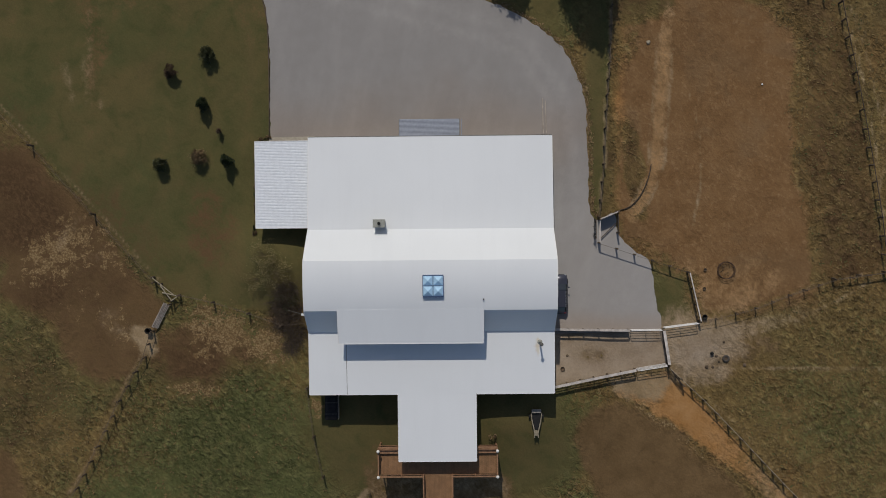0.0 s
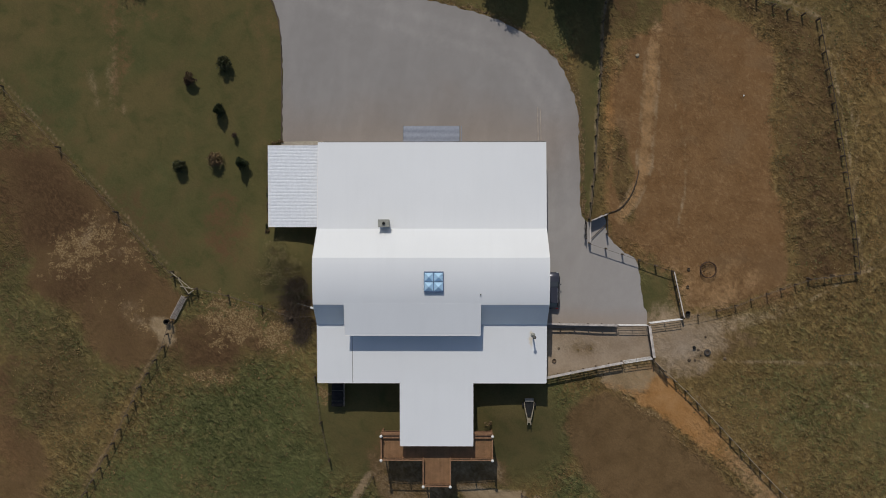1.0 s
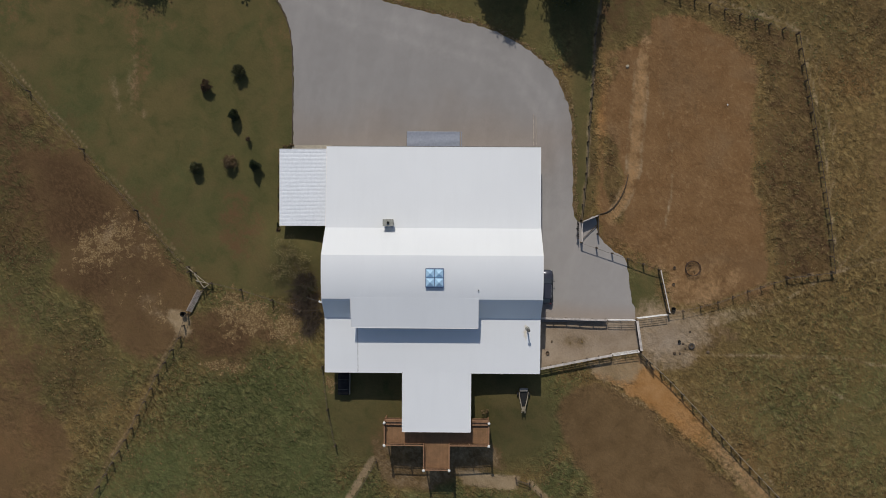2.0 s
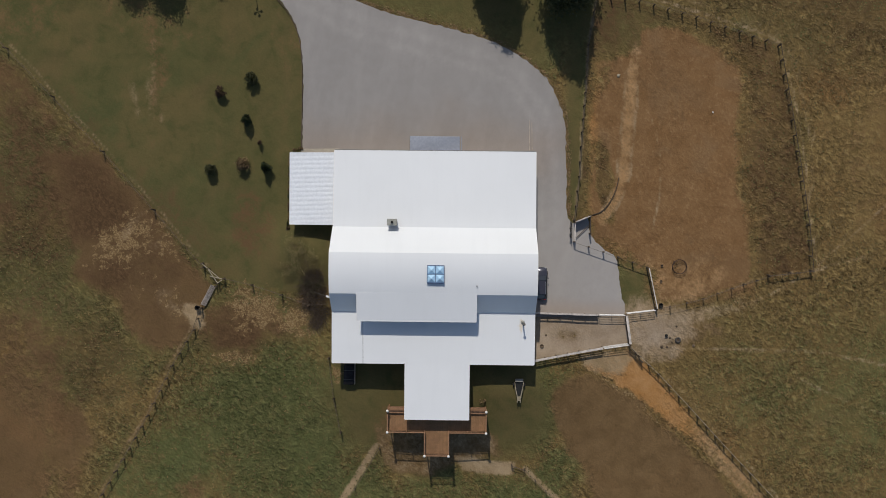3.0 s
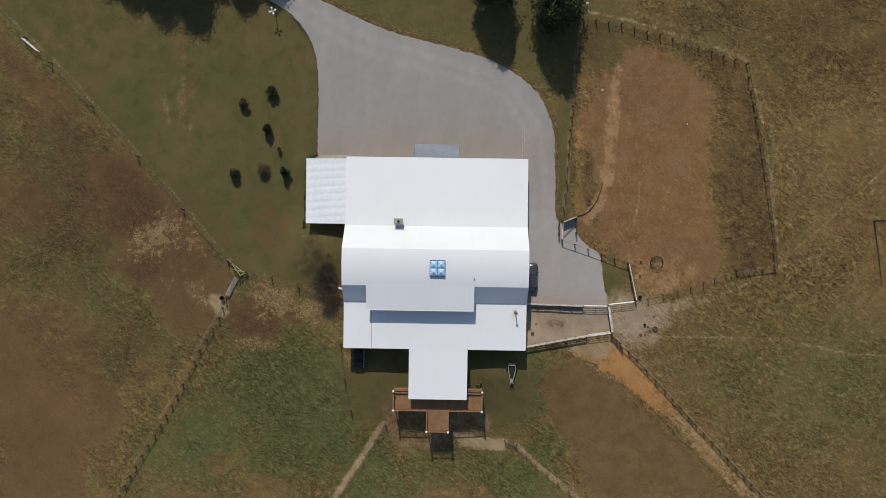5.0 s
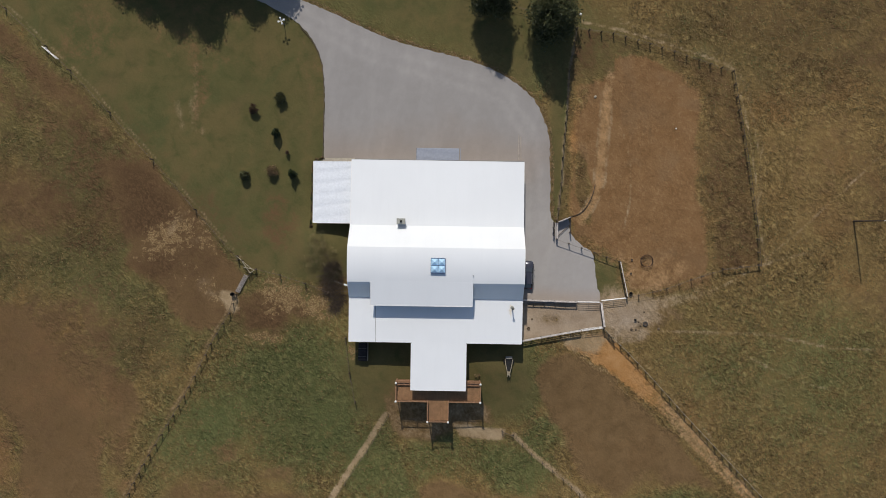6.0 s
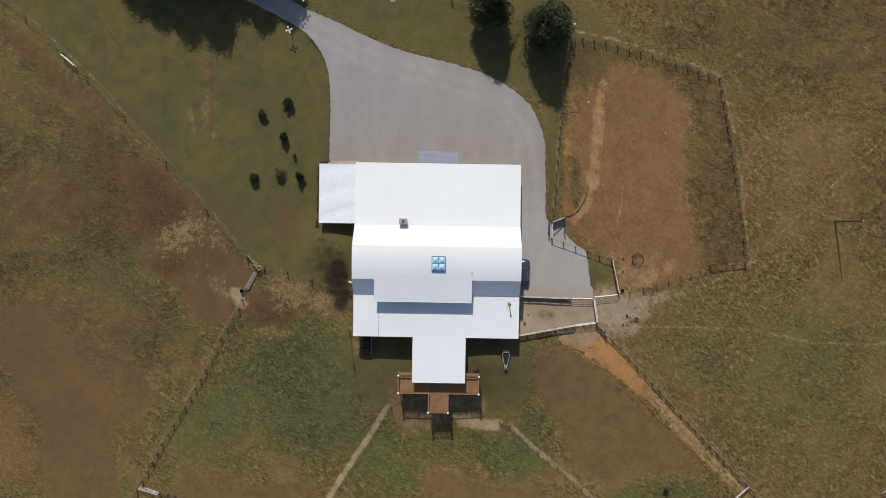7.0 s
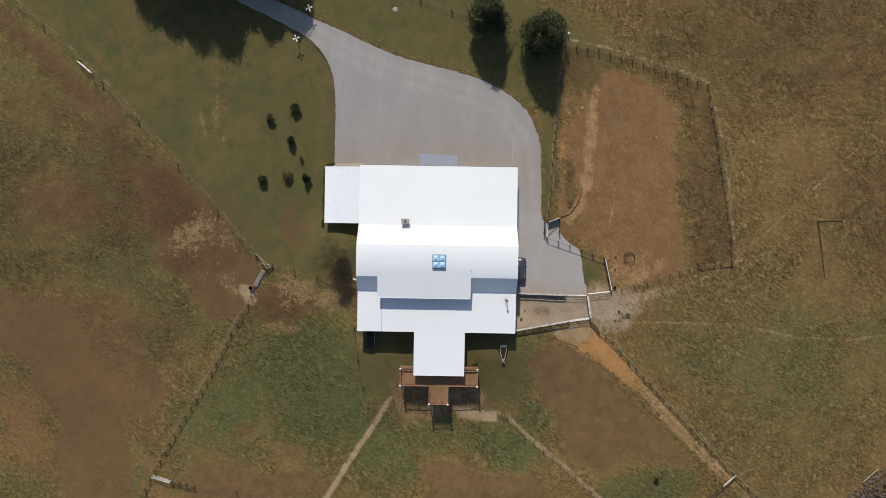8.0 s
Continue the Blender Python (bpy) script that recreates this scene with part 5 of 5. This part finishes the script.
def shrub(x, y, h, r, seed, label, leaf, count=1500, size=0.11, taper=0.5, base=0.05, lean=0.0):
    s = thing("shrub", x, y, at_ground(x, y), label, "shrub", group="shrubs on the lawn")
    bm = bmesh.new()
    rnd = random.Random(seed)
    for k in range(7):
        a = k * 0.9 + rnd.uniform(-0.3, 0.3)
        rod(bm, (0, 0, -0.1), (math.cos(a) * r * 0.5, math.sin(a) * r * 0.5, h * rnd.uniform(0.5, 0.85)), 0.03, 0.01, 5)
    part("stem", bm, BARK, s)
    twin("foliage", leaf_cloud(seed, r * 1.2, r * 1.2, base, h, count, size, 34, taper, 0.0), leaf, s, Matrix())
    return s


shrub(-30.1, 18.8, 2.0, 0.85, 31, "bronze-leaved young shrub on the lawn", LEAF_RED, 1300)
shrub(-25.7, 20.5, 2.3, 0.85, 32, "rounded olive shrub on the lawn", LEAF_DULL, 2200, taper=0.1)
shrub(-26.4, 14.9, 2.9, 0.82, 33, "pointed dark green conifer shrub on the lawn", LEAF_DARK, 2600, taper=0.75)
shrub(-24.6, 11.8, 1.6, 0.35, 34, "thin half-dead sapling on the lawn", LEAF_RED, 260, 0.09)
shrub(-31.4, 8.0, 2.2, 0.82, 35, "rounded dark shrub on the lawn", LEAF_DULL, 1900, taper=0.3)
shrub(-27.0, 8.8, 1.9, 0.95, 36, "sparse pale brown shrub on the lawn", LITTER, 1500, taper=0.1)
shrub(-23.7, 8.4, 3.0, 0.85, 37, "pointed dark green conifer shrub beside the carport", LEAF_DARK, 2600, taper=0.75)


shrub(39.8, -44.5, 1.5, 0.45, 38, "small dark upright shrub in the lower pasture", LEAF_DARK, 700, 0.09)


def bramble(x, y, r, h, seed, label, count, mat=TWIG):
    """A leafless thicket of fine twigs."""
    b = thing("thicket", x, y, at_ground(x, y), label, "thicket")
    rnd = np.random.RandomState(seed)
    verts, faces = [], []
    for k in range(count):
        a, rad = rnd.uniform(0, 2 * math.pi), r * math.sqrt(rnd.uniform(0, 1))
        base = Vector((math.cos(a) * rad * 0.7, math.sin(a) * rad * 0.7, 0))
        tip = base + Vector((rnd.normal() * 0.9, rnd.normal() * 0.9, h * rnd.uniform(0.35, 1.0)))
        side = Vector((rnd.normal(), rnd.normal(), 0)).normalized() * rnd.uniform(0.008, 0.02)
        other = Vector((-side.y, side.x, 0))
        i = len(verts)
        verts += [base + side, base - side * 0.5 + other, base - side * 0.5 - other, tip]
        faces += [(i, i + 1, i + 3), (i + 1, i + 2, i + 3), (i + 2, i, i + 3)]
    data = bpy.data.meshes.new("twigs")
    data.from_pydata([tuple(v) for v in verts], [], faces)
    twin("brushwood", data, mat, b, Matrix())
    return b


for k, (x, y, r, h) in enumerate(((-17.0, -6.6, 1.6, 2.0), (-17.8, -8.6, 1.3, 1.4), (-16.4, -9.2, 1.5, 2.0), (-17.6, -10.6, 1.3, 1.2), (-15.9, -11.9, 1.4, 1.6), (-16.6, -13.4, 1.2, 1.1))):
    bramble(x, y, r * 1.15, h, 41 + 10 * k, "leafless grey-brown thicket beside the barn wall", int(230 * r * r))
bush = "sparse yellow-olive bush with bare twigs beside the barn"
shrub(-19.4, -2.6, 1.2, 1.8, 71, bush, LEAF_SPARSE, 900, 0.075, taper=0.0)
shrub(-18.0, -4.6, 1.4, 1.9, 72, bush, LEAF_SPARSE, 1000, 0.075, taper=0.0)
shrub(-20.4, -5.4, 1.1, 1.5, 73, bush, LEAF_SPARSE, 700, 0.075, taper=0.0)
shrub(-17.0, -7.6, 1.2, 1.5, 74, "sparse dark olive bush with bare twigs beside the barn", LEAF_DULL, 500, 0.08, taper=0.0)
for k, (x, y) in enumerate(((-20.35, 9.9), (-20.4, 9.1), (-20.35, 8.2), (-20.4, 7.3), (-20.4, 6.3), (-20.45, 5.3), (-20.5, 4.3), (-20.45, 3.4), (-20.5, 2.5), (-20.45, 1.6), (-20.5, 0.7), (-20.6, 0.1))):
    c = thing("bedding_plant", x, y, at_ground(x, y), "small withered plant in the bed along the carport", "plant", group="bedding plants along the carport")
    twin("leaves", leaf_cloud(60 + k, 0.36, 0.6, 0.0, 0.45, 170, 0.09, 6), (LEAF_RED, LITTER, LEAF_DARK, LEAF_RED)[k % 4], c, Matrix())
for k, (x, y) in enumerate(((-19.6, 11.0), (-18.9, 11.2))):
    c = thing("bedding_plant", x, y, at_ground(x, y), "dry straw-coloured plant at the carport's corner", "plant", group="bedding plants along the carport")
    twin("leaves", leaf_cloud(70 + k, 0.45, 0.4, 0.0, 0.5, 200, 0.09, 5), LITTER, c, Matrix())
c = thing("bedding_plant", 6.9, -23.9, at_ground(6.9, -23.9), "pale dead plant beside the deck", "plant")
twin("leaves", leaf_cloud(75, 0.5, 0.5, 0.0, 0.9, 120, 0.10, 5), LITTER, c, Matrix())


# ---------------------------------------------------------------- things on the ground
def make_car():
    car = thing("car", 14.85, -7.45, at_ground(14.75, -7.45) + 0.09, "dark blue estate car parked close beside the barn", "car")

    def loft(rows):
        """A body from cross sections: y, half width below, half width above, z below, z above."""
        bm = bmesh.new()
        rings = []
        for y, w0, w1, z0, z1 in rows:
            r = 0.12
            rings.append([bm.verts.new(v) for v in ((-w0, y, z0), (-w0 * 1.0, y, (z0 + z1) * 0.5), (-w1, y, z1 - r * 0.6), (-w1 + r, y, z1), (w1 - r, y, z1), (w1, y, z1 - r * 0.6), (w0, y, (z0 + z1) * 0.5), (w0, y, z0))])
        for a, b in zip(rings, rings[1:]):
            for i in range(8):
                bm.faces.new((a[i], a[(i + 1) % 8], b[(i + 1) % 8], b[i]))
        bm.faces.new(rings[0])
        bm.faces.new(rings[-1][::-1])
        bmesh.ops.recalc_face_normals(bm, faces=bm.faces[:])
        return bm

    smooth(part("body", loft([(2.28, 0.62, 0.55, 0.35, 0.68), (2.18, 0.82, 0.74, 0.25, 0.84), (1.7, 0.88, 0.82, 0.22, 0.94), (1.0, 0.9, 0.85, 0.22, 1.02), (-1.6, 0.9, 0.85, 0.22, 1.04), (-2.1, 0.86, 0.78, 0.25, 1.0), (-2.28, 0.7, 0.6, 0.35, 0.8)]), PAINT, car))
    part("cabin", loft([(1.15, 0.78, 0.66, 1.0, 1.04), (0.55, 0.79, 0.62, 1.0, 1.46), (-0.2, 0.79, 0.63, 1.0, 1.52), (-1.5, 0.78, 0.62, 1.0, 1.48), (-2.05, 0.74, 0.6, 0.98, 1.06)]), DARKGLASS, car, "dark glazed cabin")
    part("roof_panel", soft_box(-0.58, 0.58, -1.45, 0.45, 1.5, 1.55, 0.02), PAINT, car)
    for x in (-0.56, 0.56):
        part("roof_rail", a_rod((x, -1.4, 1.6), (x, 0.35, 1.6), 0.025), ALLOY, car)
        part("mirror", soft_box(x * 1.75 - 0.1, x * 1.75 + 0.1, 0.72, 0.86, 1.0, 1.14, 0.03), PAINT, car)
        part("headlight", soft_box(x - 0.14, x + 0.14, 2.06, 2.24, 0.68, 0.8, 0.03), LENS, car)
        part("tail_light", soft_box(x - 0.12, x + 0.12, -2.25, -2.12, 0.75, 0.95, 0.03), REDLENS, car)
    for y in (-1.38, 1.42):
        for x in (-0.84, 0.84):
            wheel = thing("wheel", x, y, 0.33, "black tyre on a grey rim", "")
            wheel.parent = car
            part("tyre", a_rod((-0.1, 0, 0), (0.1, 0, 0), 0.33, n=20), BLACK, wheel)
            part("rim", a_rod((-0.11, 0, 0), (0.11, 0, 0), 0.2, n=16), ALLOY, wheel)


make_car()


def make_trailer():
    z = at_ground(11.9, -22.4)
    t = thing("utility_trailer", 11.9, -22.1, z, "small trailer with a weathered A-shaped drawbar beside the barn", "trailer")
    part("bed", slab([(-0.62, 1.3), (0.62, 1.3), (0.5, -0.4), (0.28, -0.9), (-0.28, -0.9), (-0.5, -0.4)], 0.5, 0.58), DULL_BLACK, t)
    part("tail_box", soft_box(-0.55, 0.55, 1.05, 1.5, 0.6, 0.85, 0.05, 3), STONE, t, "pale grey box across the tail")
    for x in (-0.6, 0.6):
        part("side_rail", a_beam((x, 1.0, 0.62), (x * 0.85, 0.2, 0.62), 0.09, 0.1), OLDBEAM, t)
        part("drawbar", a_beam((x * 0.85, 0.2, 0.62), (x * 0.3, -1.3, 0.58), 0.12, 0.12), OLDBEAM, t)
        part("shaft", a_beam((x * 0.3, -1.3, 0.58), (x * 0.36, -1.85, 0.5), 0.1, 0.09), OLDBEAM, t)
        part("wheel", a_rod((x * 1.25 - 0.09, 0.6, 0.3), (x * 1.25 + 0.09, 0.6, 0.3), 0.3, n=16), BLACK, t)
    part("drawbar_plate", slab([(-0.24, -1.0), (0.24, -1.0), (0.18, -1.6), (-0.18, -1.6)], 0.5, 0.56), OLDBEAM, t)
    for x in (-0.2, 0.2):
        part("foot", a_rod((x, -1.8, 0.0), (x, -1.8, 0.55), 0.04), PIPE, t)


make_trailer()


def covered_stack():
    z = at_ground(-11.8, -20.4)
    t = thing("covered_stack", -11.8, -20.4, z, "stack under a dark grey tarpaulin below the barn's eave", "tarpaulin")
    bm = soft_box(-0.72, 0.72, -1.45, 1.45, -0.1, 1.15, 0.12, 3)
    bmesh.ops.subdivide_edges(bm, edges=bm.edges[:], cuts=3, use_grid_fill=True)
    for v in bm.verts:
        v.co += Vector((noise.noise(v.co * 1.7), noise.noise(v.co * 1.7 + Vector((9, 0, 0))), 0.8 * noise.noise(v.co * 1.3 + Vector((0, 9, 0))))) * 0.09
    smooth(part("tarpaulin", bm, TARP, t))
    for y in (-0.7, 0.6):
        part("lashing", a_box(-0.74, 0.74, y - 0.025, y + 0.025, 1.17, 1.20), PIPE, t, "dark lashing strap")
    part("edge_board", a_beam((0.78, -1.4, 0.5), (0.78, 1.4, 0.5), 0.04, 1.0), GREYPLANK, t, "dull tan board stood on edge")


covered_stack()


def make_ring_feeder(x, y):
    f = thing("hay_ring", x, y, at_ground(x, y), "empty rusty round hay ring on bare clay", "feeder")
    for h in (0.06, 0.34, 0.62):
        smooth(part("hoop", ring(0.98, 0.03, (0, 0, h), 36, 6), RUSTY, f))
    for k in range(16):
        a = 2 * math.pi * k / 16
        c, s = math.cos(a), math.sin(a)
        part("bar", a_rod((c * 0.98, s * 0.98, 0.06), (c * 0.98, s * 0.98, 0.62), 0.02, n=6), RUSTY, f)
    hay = leaf_cloud(88, 1.3, 1.2, -0.02, 0.10, 130, 0.10, 8)
    h = thing("hay_scraps", x, y, at_ground(x, y), "scattered scraps of old hay", "hay", kind="stuff")
    twin("scraps", hay, LITTER, h, Matrix())


make_ring_feeder(34.2, -4.9)


def make_tyre(x, y, r=0.5):
    t = thing("tyre", x, y, at_ground(x, y) + 0.02, "old sun-bleached tyre lying flat, filled with earth", "tyre")
    smooth(part("tread", ring(r, 0.13, (0, 0, 0.13), 28, 10), OLDTYRE, t))
    part("filling", a_rod((0, 0, 0.0), (0, 0, 0.14), r, n=20), POSTWOOD, t)


make_tyre(34.2, -15.2, 0.3)


def bucket(x, y, r, h, label, mat=BLACK, tip=0.0):
    z = at_ground(x, y)
    b = thing("bucket", x, y, z + (r * 0.9 if tip else 0.05), label, "bucket")
    bm = bmesh.new()
    n = 16
    rows = [[bm.verts.new((math.cos(2 * math.pi * k / n) * q, math.sin(2 * math.pi * k / n) * q, w)) for k in range(n)] for q, w in ((r * 0.8, 0), (r, h), (r * 0.9, h), (r * 0.72, 0.05))]
    for a, c in zip(rows, rows[1:]):
        for k in range(n):
            bm.faces.new((a[k], a[(k + 1) % n], c[(k + 1) % n], c[k]))
    bm.faces.new(rows[0][::-1])
    bm.faces.new(rows[-1])
    shell = smooth(part("shell", bm, mat, b))
    shell.matrix_basis = pose(0, 0, 0, tip, 0, 20)
    hoop = part("rim", ring(r * 0.97, 0.03, (0, 0, h), 18, 5), mat, b)
    hoop.matrix_basis = pose(0, 0, 0, tip, 0, 20)


bucket(-33.3, -11.4, 0.33, 0.75, "black rubber drum beside the pasture gate")
bucket(31.7, -10.3, 0.28, 0.36, "black water tub at the fence corner")
bucket(15.1, -16.2, 0.24, 0.16, "low brown feed pan on trodden gravel", POSTWOOD)
bucket(32.5, -14.4, 0.2, 0.3, "small dark bucket on bare ground", tip=80)
bucket(31.8, -4.8, 0.17, 0.16, "small grey-brown feed pan on the clay", POSTWOOD)
bucket(31.7, -7.0, 0.17, 0.16, "small grey-brown feed pan on the clay", POSTWOOD)


def stone(x, y, r, seed, label, mat=STONE, flat=0.6):
    bm = bmesh.new()
    bmesh.ops.create_icosphere(bm, subdivisions=3, radius=r)
    for v in bm.verts:
        v.co *= 1 + 0.25 * noise.noise(v.co / r * 1.3 + Vector((seed, 0, 0))) + 0.08 * noise.noise(v.co / r * 4 + Vector((0, seed, 0)))
        v.co.z = max(v.co.z * flat, -r * 0.2)
    ob = part("rock", bm, mat)
    ob.matrix_basis = pose(x, y, at_ground(x, y) + r * 0.15, 0, 0, seed * 40)
    return tagged(ob, label, "rock")


stone(-8.3, 38.5, 0.48, 1, "pale flat boulder on the grass", flat=0.35)
stone(25.4, 21.7, 0.24, 2, "tan rock on the paddock's clay", OLDBEAM)
stone(15.7, -14.7, 0.16, 3, "small brown rock on trodden gravel", OLDWOOD)
for k, (x, y) in enumerate(((33.4, -15.6), (32.7, -16.2), (32.0, -16.2), (34.0, -13.3), (33.1, -14.9), (36.4, -16.0))):
    stone(x, y, 0.13 + 0.04 * (k % 3), 10 + k, "dark clod on bare ground", POSTWOOD)

salt = thing("salt_block", 38.8, 16.8, at_ground(38.8, 16.8), "white salt block lying on the clay", "salt block")
part("block", soft_box(-0.09, 0.09, -0.11, 0.11, 0, 0.14, 0.04, 3), WHITE, salt)


def yard_lamp(x, y, turn):
    lamp = thing("yard_lamp", x, y, at_ground(x, y), "white four-armed yard lamp on a dark pole", "lamp", group="yard lamps by the drive", turn=turn)
    part("pole", a_rod((0, 0, -0.2), (0, 0, 2.6), 0.06, 0.045, 10), PIPE, lamp)
    part("foot", a_rod((0, 0, 0), (0, 0, 0.25), 0.14, 0.09, 12), PIPE, lamp)
    for k in range(4):
        a = math.pi / 2 * k
        c, s = math.cos(a), math.sin(a)
        part("arm", a_beam((c * 0.08, s * 0.08, 2.68), (c * 0.42, s * 0.42, 2.7), 0.12, 0.05), WHITE, lamp)
        smooth(part("globe", ball(0.17, (c * 0.46, s * 0.46, 2.75), 12), WHITE, lamp, "white globe"))


yard_lamp(-25.4, 32.6, 20)
yard_lamp(-23.2, 37.9, 20)

mast = thing("lamp_post", 22.1, 34.0, 0, "dark post with a white lamp head by the fence", "lamp post")
part("pole", a_rod((0, 0, -1.2), (0, 0, 4.2), 0.045, 0.035, 10), POSTWOOD, mast)
part("lamp_head", soft_box(-0.2, 0.2, -0.22, 0.14, 4.2, 4.36, 0.05), WHITE, mast)

for x, y in ((13.0, 15.3), (13.34, 15.0)):
    pole = part("timber_pole", a_rod((x + 0.1, 11.2, 0.16), (x, y, 0.16), 0.055, 0.045, 8), GREYPLANK)
    tagged(pole, "pale thin pole lying on the gravel", "pole", group="poles on the gravel")


def utility_pole(x, y, high=10.3):
    p = thing("utility_pole", x, y, at_ground(x, y), "tall weathered timber utility pole standing in the field", "utility pole")
    part("pole", a_rod((0, 0, -0.5), (0, 0, high), 0.14, 0.09, 10), BOARD, p)
    part("cap", a_rod((0, 0, high), (0, 0, high + 0.12), 0.11, 0.05, 10), GATE, p, "pale metal pole cap")
    part("bracket", a_beam((0.0, 0.0, high - 0.35), (0.28, 0.02, high - 0.3), 0.06, 0.06), GATE, p, "pale steel bracket")


utility_pole(67.8, 2.1)


# a heap of stone and brushwood in the far corner of the field
def rubble():
    heap = thing("rubble_heap", 81.6, -46.2, 0, "heap of broken stone and brushwood in the field", "heap", kind="stuff")
    r = np.random.RandomState(9)
    bm = bmesh.new()
    for k in range(900):
        u, v = r.uniform(-1, 1), r.uniform(-1, 1)
        x, y = u * 8 - v * 2.6, u * 6.5 + v * 3.0
        m = pose(x, y, 0.15 + 0.9 * (1 - v * v) * r.uniform(0, 1), *r.uniform(0, 360, 3)) @ Matrix.Diagonal((*r.uniform(0.12, 0.42, 3), 1))
        bmesh.ops.create_cube(bm, size=1, matrix=m)
    part("stones", bm, RUBBLE, heap)


rubble()
for k, (x, y, r, h) in enumerate(((83, -45, 3.2, 1.6), (79, -47.6, 2.4, 1.4), (86, -46, 3, 1.6))):
    bramble(x, y, r, h, 44 + k, "grey brushwood on a rubble heap", int(60 * r * r))
log = part("bleached_log", a_rod((76.9, -44.4, 0.5), (79.4, -42.0, 0.6), 0.13, 0.10, 9), OLDBEAM)
tagged(log, "bleached log lying along the edge of a rubble heap", "log")


# ---------------------------------------------------------------- grass
def tufts(name, label, seed, count, mat, size, chance):
    """Small grass tufts, thick where the soil's cover calls for them."""
    xs, ys, dirt, clay, mown, pale, green = SOIL
    r = np.random.RandomState(seed)
    x, y = r.uniform(-92, 92, count), r.uniform(-62, 48, count)
    i, j = np.searchsorted(ys, y), np.searchsorted(xs, x)
    keep = r.uniform(size=count) < chance(dirt[i, j], clay[i, j], mown[i, j], pale[i, j], green[i, j])
    keep &= inside(x, y, YARD) < 0.5
    keep &= r.uniform(size=count) < np.clip(0.5 + 1.6 * wavy(x, y, 0.9, 3.3 + seed), 0.05, 1)
    keep &= ~((x > -20) & (x < 13.7) & (y > -18) & (y < 10.6))
    x, y = x[keep], y[keep]
    n = len(x)
    base = np.stack([x, y, rise(x, y) + 0.02], -1)
    blades = []
    for k in range(3):
        a = r.uniform(0, 2 * np.pi, n)
        s = size * r.uniform(0.5, 1.5, n)
        side = np.stack([-np.sin(a), np.cos(a), np.zeros(n)], -1) * (s * 0.45)[:, None]
        tip = base + np.stack([np.cos(a) * s * 1.3, np.sin(a) * s * 1.3, s * 0.7], -1)
        blades.append(np.stack([base - side, base + side, tip], 1))
    verts = np.stack(blades, 1).reshape(-1, 3)
    count = len(verts)
    data = bpy.data.meshes.new(name)
    data.vertices.add(count)
    data.vertices.foreach_set("co", verts.ravel())
    data.loops.add(count)
    data.loops.foreach_set("vertex_index", np.arange(count))
    data.polygons.add(count // 3)
    data.polygons.foreach_set("loop_start", np.arange(0, count, 3))
    data.update(calc_edges=True)
    data.materials.append(mat)
    return tagged(new(name, data), label, "grass", kind="stuff")


tufts("dry_grass", "dry straw-coloured grass tufts over the pasture", 21, 260000, TUFT, 0.15,
      lambda d, c, m, p, g: np.clip(1 - 2.2 * d - 1.3 * c - 2 * m - p, 0, 1) * (1 - 0.95 * g))
tufts("green_grass", "green grass tufts in the damper pasture", 22, 200000, TUFT_GREEN, 0.12,
      lambda d, c, m, p, g: np.clip(1 - 2.2 * d - 1.3 * c - 2 * m - p, 0, 1) * g)


def verge_litter():
    """Dead leaves and small clods blown along the drive's grassy edge."""
    r = np.random.RandomState(77)
    line = curve_through(YARD[14:31], 0.25)
    verts, faces = [], []
    for k in range(1500):
        i = r.randint(0, len(line) - 1)
        a, b = line[i], line[i + 1]
        d = (b - a).normalized()
        out = Vector((-d.y, d.x)) * (0.12 + abs(r.normal()) * 0.3)
        p = a.lerp(b, r.uniform()) + out
        z, size, turn = at_ground(p.x, p.y) + 0.05, r.uniform(0.05, 0.13), r.uniform(0, 6.28)
        c, s = math.cos(turn) * size, math.sin(turn) * size
        j = len(verts)
        verts += [(p.x - c, p.y - s, z), (p.x - s * 0.6, p.y + c * 0.6, z + 0.07), (p.x + c, p.y + s, z + 0.02), (p.x + s * 0.6, p.y - c * 0.6, z + 0.05)]
        faces += [(j, j + 1, j + 2), (j, j + 2, j + 3)]
    data = bpy.data.meshes.new("leaf_litter")
    data.from_pydata(verts, [], faces)
    data.materials.append(LITTER)
    tagged(new("leaf_litter", data), "dead leaves strewn along the edge of the gravel drive", "leaf litter", kind="stuff")


verge_litter()
